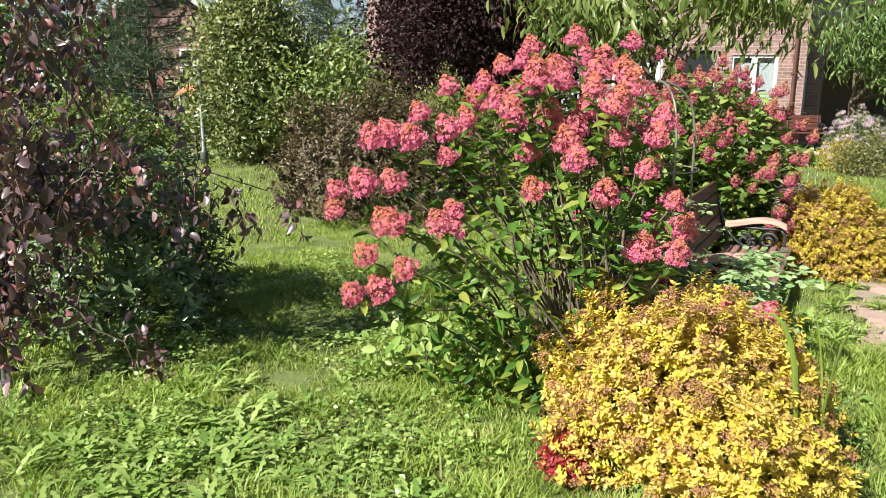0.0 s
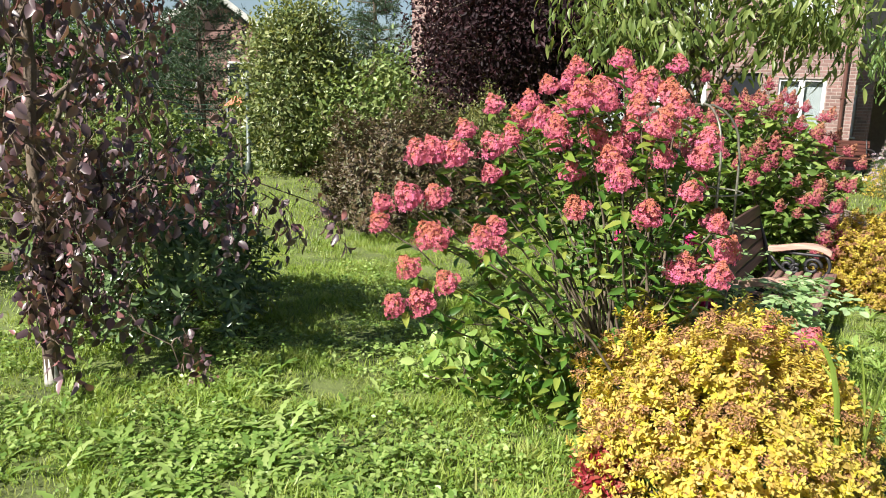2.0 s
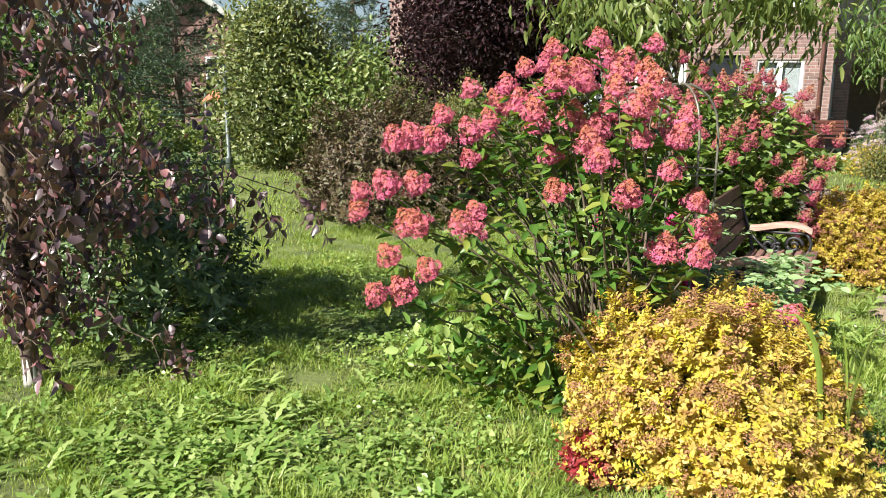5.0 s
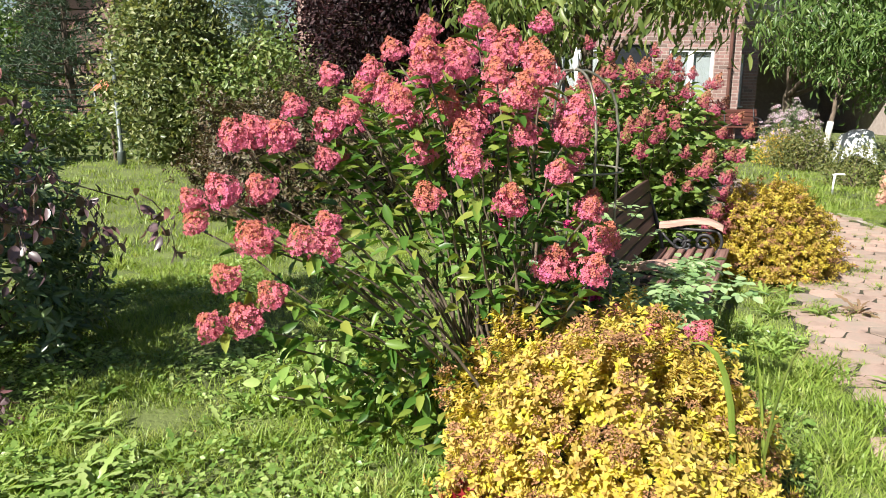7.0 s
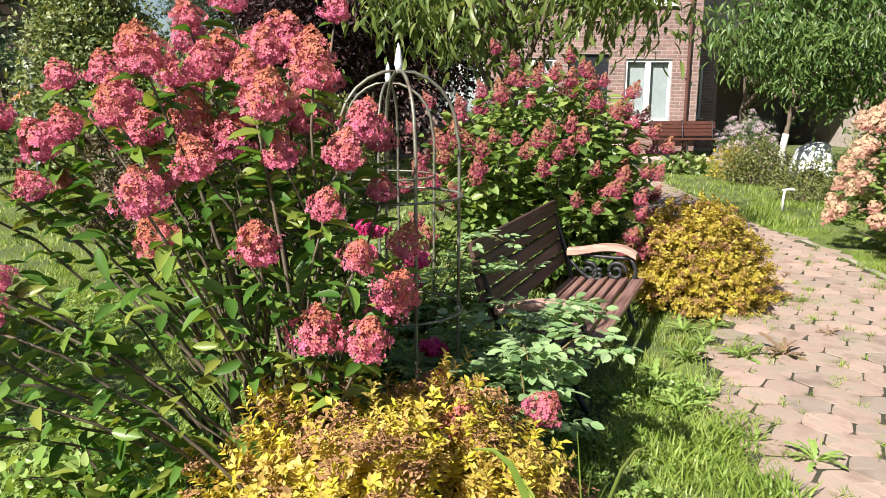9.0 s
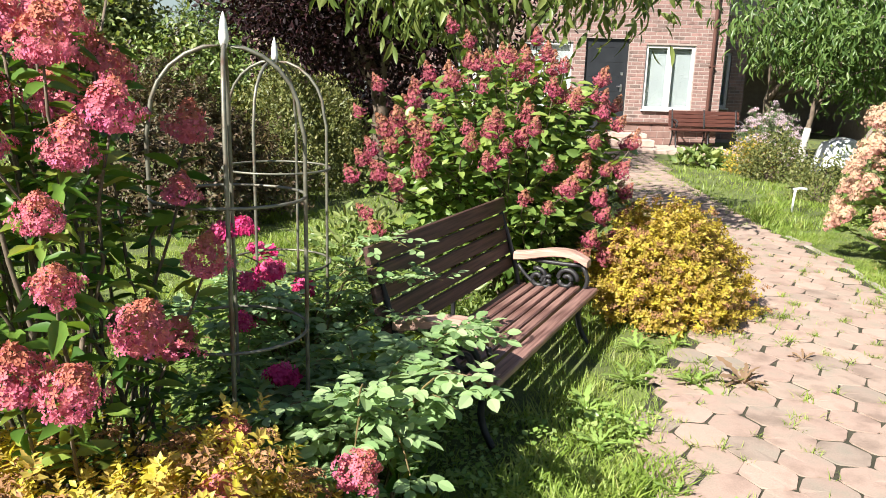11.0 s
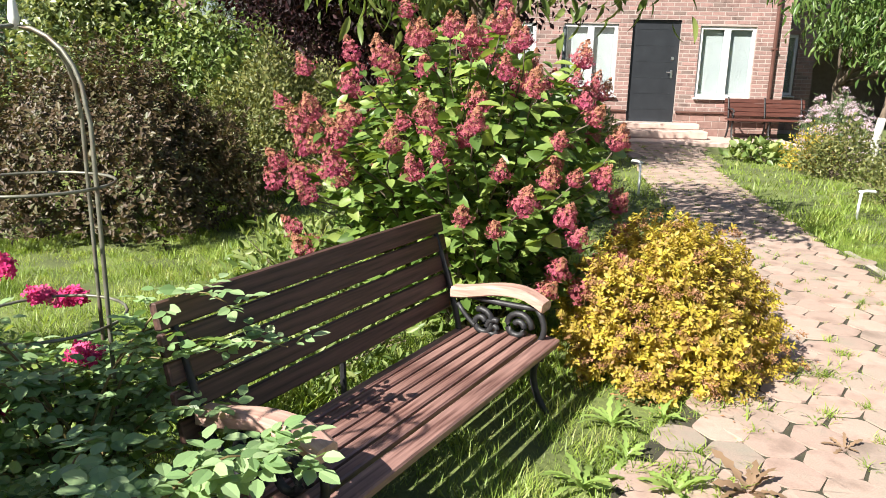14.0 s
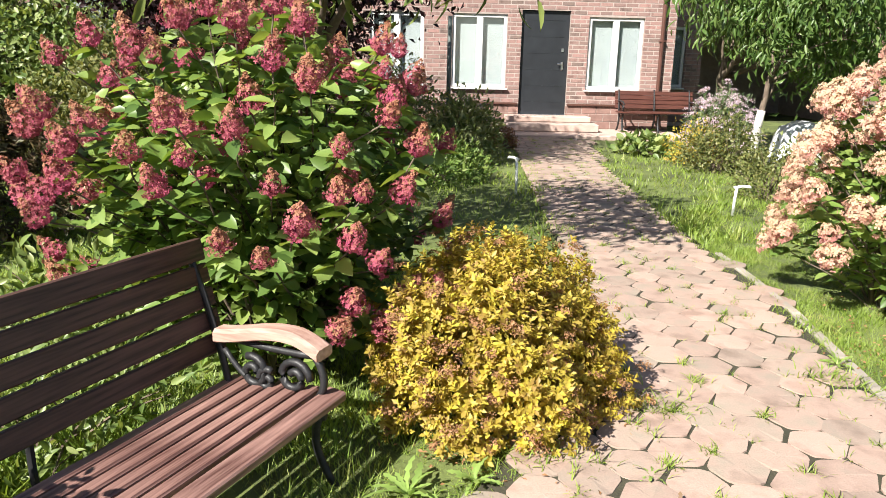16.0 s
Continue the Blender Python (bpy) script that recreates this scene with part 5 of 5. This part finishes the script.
for i, (x, y, h, rr, mt, lf) in enumerate(((-19.5, 10.5, 3.2, 2.2, M_FRUITDARK, 0.2), (-11.0, 17.5, 2.8, 1.5, M_FRUITDARK, 0.18), (-8.5, 15.6, 3.4, 1.9, M_DARKPLUM, 0.16), (-22.5, 8.5, 4.2, 2.6, M_FRUITDARK, 0.2),
                                             (-18.0, 6.0, 3.4, 2.4, M_FRUITDARK, 0.2), (-24, 17, 4.2, 2.6, M_FRUITDARK, 0.2), (4.2, 17.5, 2.6, 1.7, M_FRUITDARK, 0.18), (5.2, 13.5, 2.4, 1.6, M_PEAR, 0.18))):
    tree("background_tree", (x, y, 0), "leafy green tree at the back of the garden" if mt is not M_DARKPLUM else "dark purple tree at the back of the garden", h * 0.6, 0.12, (0, 0, h * 0.55), (rr, rr, h * 0.55), mt, LEAF_SMALL, lf, 170, 34, group="background trees", seed=100 + i, spread=0.4, shell=0.35)


# ---- lawn ----
def lawn_points(x0, x1, y0, y1, n, r):
    x, y = r.uniform(x0, x1, n), r.uniform(y0, y1, n)
    keep = ~on_path(x, y, -0.13)
    return x[keep], y[keep]


SPIKE = (np.array([(-0.5, 0, 0), (0.5, 0, 0), (0, 1, -0.25)]), (np.array([(0, 1, 2)]),))


def grass(geo, x, y, length, width, r, bend=0.4, fine=True, base=-0.004):
    n = len(x)
    a = r.uniform(0, 6.28, n)
    d = np.stack([np.cos(a) * r.uniform(0.1, 0.9, n), np.sin(a) * r.uniform(0.1, 0.9, n), np.ones(n)], 1)
    nrm = np.stack([np.cos(a + math.pi), np.sin(a + math.pi), 0.3 * np.ones(n)], 1) + 0.3 * r.normal(size=(n, 3))
    shape = blade_shape(width, -bend) if fine else (SPIKE[0] * (width, 1, 1), SPIKE[1])
    geo.scatter(*shape, np.stack([x, y, np.full(n, base)], 1), frames_of(d, nrm), length * r.uniform(0.5, 1.3, n))


def tall(x, y):
    """Uncut growth beside the bench, the bushes and the path."""
    t = np.zeros_like(x)
    for cx, cy, rx, ry, k in ((-0.25, 5.7, 0.22, 1.0, 0.35), (0.2, 4.0, 0.35, 0.8, 0.7), (-1.3, 5.9, 0.5, 1.0, 1.2), (-1.2, 4.4, 0.5, 0.7, 1.0), (-0.6, 2.4, 0.7, 0.4, 1.0), (0.3, 11.4, 0.6, 1.2, 0.6)):
        t = np.maximum(t, k * np.exp(-((x - cx) / rx) ** 2 - ((y - cy) / ry) ** 2))
    return t


r_l = np.random.default_rng(200)
geo = Geo()
for x0, x1, y0, y1, n, ln, wd in ((-5.3, 0.8, 1.2, 5.2, 136000, 0.075, 0.07), (-5.5, 0.9, 5.2, 9.2, 110000, 0.07, 0.085), (-12.5, -5.0, 1.0, 9.2, 36000, 0.085, 0.13), (-13.5, 0.5, 9.2, 17.5, 40000, 0.085, 0.15), (0.4, 2.9, 7.0, 11.2, 90000, 0.045, 0.085), (0.2, 3.6, 11.2, 16.5, 24000, 0.08, 0.11), (-7.0, 6.0, -4.0, 1.3, 16000, 0.10, 0.2), (2.0, 7.0, 1.3, 9.0, 14000, 0.10, 0.2), (3.6, 9.0, 9.0, 17.0, 9000, 0.1, 0.2)):
    x, y = lawn_points(x0, x1, y0, y1, n, r_l)
    patch = np.sin(x * 4.3 + np.sin(y * 3.1) * 2) * np.sin(y * 5.1 + 1.3 + np.cos(x * 2.7)) + 0.6 * np.sin(x * 11 + y * 7) * np.sin(y * 13 - x * 5)
    high = tall(x, y)
    keep = (patch + 0.5 * r_l.normal(size=len(x)) > -1.15) | (high > 0.3)
    keep &= ~((np.sin(x * 3.1 + 0.5) * np.sin(y * 3.7 + x) > 0.25) & (r_l.random(len(x)) < 0.55) & (y < 5.2) & (x < 0.2))
    x, y, patch, high = x[keep], y[keep], patch[keep], high[keep]
    grass(geo, x, y, ln * (0.85 + 0.42 * patch) * (1 + high), wd, r_l, 0.4, ln == 0.075)
tagged(new("grass", geo.mesh("grass", M_GRASS)), "sunlit uneven green lawn grass with longer tufts", "grass", kind="stuff")
geo = Geo()
x, y = lawn_points(-5.0, 0.2, 1.2, 5.6, 46000, r_l)
keep = (np.sin(x * 3.1 + 0.5) * np.sin(y * 3.7 + x) + 0.35 * r_l.normal(size=len(x))) > 0.05
x, y = x[keep], y[keep]
a = r_l.uniform(0, 6.28, len(x))
geo.scatter(*small_leaf(0.85, 0.08, 0.1), np.stack([x, y, r_l.uniform(0.015, 0.05, len(x)) + 0.075 * np.clip(np.sin(x * 9 + 1) * np.sin(y * 11 + x * 2), 0, 1)], 1), frames_of(np.stack([np.cos(a), np.sin(a), r_l.uniform(-0.1, 0.6, len(x))], 1), np.array((0, 0, 1.0)) + 0.4 * r_l.normal(size=(len(x), 3))), 0.024 * r_l.uniform(0.45, 1.6, len(x)))
tagged(new("clover", geo.mesh("clover", M_WEED, True)), "small round-leaved weeds and clover in the lawn", "weeds", kind="stuff")


def lobed_leaf(width=0.3, lobes=4):
    """A dandelion leaf of length 1, cut into backward lobes, wider towards the tip."""
    v = [(0, 0, 0)]
    for i in range(lobes * 2):
        t = (i + 0.6) / (lobes * 2 + 0.6)
        w = width / 2 * (0.25 + 0.75 * t ** 0.7) * (1.0 if i % 2 else 0.42) * (1 - 0.25 * (t > 0.85))
        z = 0.08 * math.sin(t * 3.1) - 0.2 * t * t
        v += [(-w, t - (0.05 if i % 2 else 0), z + w * 0.25), (0, t, z), (w, t - (0.05 if i % 2 else 0), z + w * 0.25)]
    v.append((0, 1, -0.2))
    k = len(v) - 1
    tri = [(0, 2, 1), (0, 3, 2), (k - 3, k - 2, k), (k - 2, k - 1, k)]
    quad = [q for i in range(lobes * 2 - 1) for q in ((1 + 3 * i, 2 + 3 * i, 5 + 3 * i, 4 + 3 * i), (2 + 3 * i, 3 + 3 * i, 6 + 3 * i, 5 + 3 * i))]
    return np.array(v), (np.array(tri), np.array(quad))


LEAF_LOBED = lobed_leaf()


def rosette(seed, n, length):
    r = np.random.default_rng(seed)
    a = np.arange(n) * 2.4 + r.normal(size=n) * 0.2
    d = np.stack([np.cos(a), np.sin(a), r.uniform(0.15, 1.1, n)], 1)
    g = Geo().scatter(*LEAF_LOBED, np.zeros((n, 3)), frames_of(d, np.stack([-np.cos(a), -np.sin(a), np.ones(n) * 1.5], 1)), length * r.uniform(0.6, 1.2, n))
    return g.v[0], tuple(g.f)


geo = Geo()
for i in range(330):
    x, y = (r_l.uniform(-4.0, -0.5), r_l.uniform(1.3, 4.2)) if i % 3 == 0 else (r_l.normal() * 0.6 - 2.3, r_l.normal() * 0.35 + 2.05)
    if math.hypot(x + 0.42, y - 3.22) > 0.65:
        v, f = rosette(300 + i, int(r_l.integers(6, 12)), r_l.uniform(0.06, 0.15))
        geo.add(v + np.array((x, y, 0)), f)
tagged(new("dandelion_patch", geo.mesh("dandelion_patch", M_WEED, True)), "leafy green dandelion rosettes growing in the lawn", "weeds", kind="stuff")
geo = Geo()
for cx, cy, sx, sy, k in ((0.05, 6.72, 0.2, 0.06, 90), (0.52, 7.5, 0.04, 0.3, 70), (-0.75, 2.75, 0.4, 0.12, 160), (-1.2, 3.3, 0.5, 0.4, 120), (1.5, 8.6, 0.12, 0.5, 160), (-0.6, 10.8, 0.5, 0.8, 200)):
    p = np.stack([cx + r_l.normal(size=k) * sx, cy + r_l.normal(size=k) * sy, r_l.uniform(0.012, 0.04, k)], 1)
    geo.scatter(*LEAF_SMALL, p, frames_of(r_l.normal(size=(k, 3)) * (1, 1, 0.2), (0, 0, 1.0) + 0.4 * r_l.normal(size=(k, 3))), 0.022 * r_l.uniform(0.5, 1.4, k))
tagged(new("fallen_leaves", geo.mesh("fallen_leaves", M_BROWNBLOOM)), "dry brown leaves scattered under the shrubs and path edge", "leaves", kind="stuff")


# ---- paving stones ----
ACROSS = 0.222
SIDE = ACROSS / math.sqrt(3)


def stone_shape(seed):
    """A hexagonal cast stone with uneven corners and a worn edge."""
    r = np.random.default_rng(seed)
    corner = np.repeat(np.arange(6), 2) * math.pi / 3 + np.tile((-0.11, 0.11), 6) * (1 + 0.3 * r.normal(size=12))
    rad = SIDE * 0.925 * np.repeat(1 + 0.03 * r.normal(size=6), 2) * (1 + 0.012 * r.normal(size=12))
    c = np.stack([np.cos(corner) * rad, np.sin(corner) * rad], 1)
    v = np.concatenate([np.column_stack([c * 0.985, np.full(12, 0.0)]), np.column_stack([c * 0.975, 0.031 + 0.0012 * r.normal(size=12)]), [(0, 0, 0.0325)]])
    q = [(i, (i + 1) % 12, 12 + (i + 1) % 12, 12 + i) for i in range(12)]
    t = [(12 + i, 12 + (i + 1) % 12, 24) for i in range(12)]
    return v, (np.array(q), np.array(t))


SHAPES = [stone_shape(400 + i) for i in range(8)]
STONES = [Geo().add(*s).mesh("paving_stone", M_STONE) for s in SHAPES]
rest = Geo()
turn = radians(22)
r_s = np.random.default_rng(410)
tufts = []
count = 0
for i in range(-40, 70):
    for j in range(-90, 110):
        lx, ly = i * 1.5 * SIDE, (j + 0.5 * (i % 2)) * ACROSS
        x, y = 1.0 + lx * math.cos(turn) - ly * math.sin(turn), 5.0 + lx * math.sin(turn) + ly * math.cos(turn)
        if not (-5.8 < y < 18.4 and on_path(np.float64(x), np.float64(y), -0.05 + 0.06 * r_s.random())):
            continue
        k = int(r_s.integers(8))
        m = pose(x + r_s.normal() * 0.006, y + r_s.normal() * 0.006, 0.002 + r_s.normal() * 0.001, r_s.normal() * 0.35, r_s.normal() * 0.35, 22 + 60 * int(r_s.integers(6)) + r_s.normal() * 1.5)
        if count < 300 and 4.3 < y < 8.9:
            part("paving_stone", STONES[k], None, pavement, m=m)
            count += 1
        else:
            sv = SHAPES[k][0]
            rest.add(sv @ np.array(m.to_3x3()).T + np.array(m.translation), SHAPES[k][1])
        if y > 3.5 and r_s.random() < 0.75:
            th = turn + math.pi / 3 * int(r_s.integers(6))
            tufts.append((x + SIDE * math.cos(th), y + SIDE * math.sin(th)))
part("distant_paving", rest, M_STONE, pavement, "further hexagonal stones", kind="stuff")

geo = Geo()
for x, y in tufts:
    k = int(r_s.integers(6, 42))
    grass(geo, x + r_s.normal(size=k) * 0.022, y + r_s.normal(size=k) * 0.022, 0.03 + 0.03 * r_s.random(), 0.08, r_s, 0.6, base=0.022)
for cy in np.arange(4.3, 16.0, 0.09):
    for edge, side in ((PATH_L, 1), (PATH_R, -1)):
        k = int(r_s.integers(4, 26))
        cx = np.interp(cy, PATH_Y, edge) + side * abs(r_s.normal()) * 0.07
        grass(geo, cx + r_s.normal(size=k) * 0.035, cy + r_s.normal(size=k) * 0.04, 0.035 + 0.03 * r_s.random(), 0.09, r_s, 0.6, base=0.015)
for cx, cy, k in ((0.62, 7.55, 160), (1.28, 9.0, 200), (0.32, 6.15, 240), (1.35, 8.2, 200), (0.25, 6.9, 160)):
    grass(geo, cx + r_s.normal(size=k) * 0.09, cy + r_s.normal(size=k) * 0.07, 0.065, 0.08, r_s, 0.6, base=0.022)
tagged(new("path_weeds", geo.mesh("path_weeds", M_GRASS)), "grass tufts growing in the joints of the path", "weeds", kind="stuff")



def path_weed(x, y, n, length, mat, label, seed):
    """One rosette of lobed leaves that grows out of a joint."""
    r = np.random.default_rng(seed)
    w = thing("dandelion_weed", (x, y, 0.024), label, "weed", "weeds along the path")
    blade = Geo().scatter(*LEAF_LOBED, np.zeros((1, 3)), np.eye(3)[None], 1.0).mesh("leaf", mat, True)
    for i in range(n):
        a = i * 137.5 + r.normal() * 12
        part("leaf", blade, None, w, m=pose(0, 0, 0, 0, 0, a) @ pose(0, 0.004, 0, r.uniform(12, 50), r.normal() * 12, 0) @ Matrix.Diagonal((*(length * r.uniform(0.6, 1.15),) * 3, 1)))
    return w


for i, (x, y, n, length) in enumerate(((0.29, 6.05, 15, 0.15), (-0.01, 5.9, 14, 0.16), (-0.12, 5.47, 14, 0.15), (-0.08, 6.44, 15, 0.15), (0.06, 6.2, 12, 0.12), (0.62, 4.81, 12, 0.13), (0.38, 4.89, 10, 0.10), (0.12, 5.3, 11, 0.11), (0.10, 6.62, 11, 0.10), (0.67, 6.95, 8, 0.07), (1.36, 8.45, 12, 0.11), (0.02, 5.15, 12, 0.14))):
    path_weed(x, y, n, length, M_WEED, "green dandelion rosette growing in a joint of the path", 600 + i)
path_weed(0.52, 6.19, 14, 0.17, M_DRYWEED, "dry reddish brown weed rosette flat on the path", 640)
path_weed(0.80, 6.75, 9, 0.08, M_DRYWEED, "dry reddish brown weed rosette flat on the path", 641)

_ky = np.linspace(7.2, 10.6, 6)
kerb = thing("kerb", (0, 0, 0), "pale sunken concrete kerb along the path", "kerb")
for a, b in zip(_ky, _ky[1:]):
    xa, xb = np.interp(a, PATH_Y, PATH_R), np.interp(b, PATH_Y, PATH_R)
    L = math.hypot(xb - xa, b - a)
    part("kerb_stone", Geo().box((0, 0, 0), (0.06, L - 0.012, 0.09), 0.008), M_KERB, kerb, m=pose((xa + xb) / 2, (a + b) / 2, -0.012, 0, 0, math.degrees(math.atan2(-(xb - xa), b - a))))


# ---- bricks of the house front ----
def brick_runs(u0, u1, z, length, joint, shift, holes, hgt):
    u = u0 - shift
    while u < u1:
        a, b = max(u, u0), min(u + length, u1)
        spans = [(a, b)]
        for h in holes:
            if h[2] < z + hgt and h[3] > z:
                spans = [s for q in spans for s in ((q[0], min(q[1], h[0])), (max(q[0], h[1]), q[1])) if s[1] - s[0] > 0.02]
        yield from (s for s in spans if s[1] - s[0] > 0.02)
        u += length + joint


BRICK = Geo().box((0, 0, 0), (0.244, 0.05, 0.067), 0.004).mesh("brick", M_BRICK)
BLOCK = Geo().box((0, 0, 0), (0.30, 0.05, 0.145), 0.006).mesh("plinth_block", M_PLINTH)
rest, rest2 = Geo(), Geo()
count = 0
for i in range(54):
    z = 0.605 + i * 0.085
    if z > 5.9:
        break
    for a, b in brick_runs(-8.2, 2.698, z, 0.25, 0.012, 0.131 * (i % 2), HOLES, 0.073):
        y = 0.023 + 0.0015 * ((i * 7 + int(a * 13)) % 3 - 1)
        if a > -0.85 and z < 2.6 and count < 298:
            part("brick", BRICK, None, wall, m=pose((a + b) / 2, y, z + 0.0365) @ Matrix.Diagonal(((b - a) / 0.25, 1, 1, 1)))
            count += 1
        else:
            rest.box(((a + b) / 2, y, z + 0.0365), (b - a - 0.006, 0.05, 0.067))
    if z < 3.2:
        for a, b in brick_runs(2.7, 8.9, z, 0.25, 0.012, 0.131 * (i % 2), [(2.95, 3.7, 0.9, 2.3), (4.1, 8.2, 0.0, 2.4)], 0.073):
            rest.box(((a + b) / 2, 2.21, z + 0.0365), (b - a - 0.006, 0.05, 0.067))
for i in range(3):
    z = 0.085 + i * 0.157
    for a, b in brick_runs(-8.2, 2.698, z, 0.30, 0.012, 0.156 * (i % 2), HOLES, 0.145):
        if -0.9 < a:
            part("plinth_block", BLOCK, None, wall, m=pose((a + b) / 2, 0.018, z + 0.0725) @ Matrix.Diagonal(((b - a) / 0.30, 1, 1, 1)))
        else:
            rest2.box(((a + b) / 2, 0.018, z + 0.0725), (b - a, 0.05, 0.145))
for i in range(3):
    for a, b in brick_runs(2.7, 4.1, 0.085 + i * 0.157, 0.30, 0.012, 0.156 * (i % 2), [], 0.145):
        rest2.box(((a + b) / 2, 2.212, 0.1575 + i * 0.157), (b - a, 0.05, 0.145))
part("brickwork", rest, M_BRICK, wall, kind="stuff")
part("plinthwork", rest2, M_PLINTH, wall, kind="stuff")
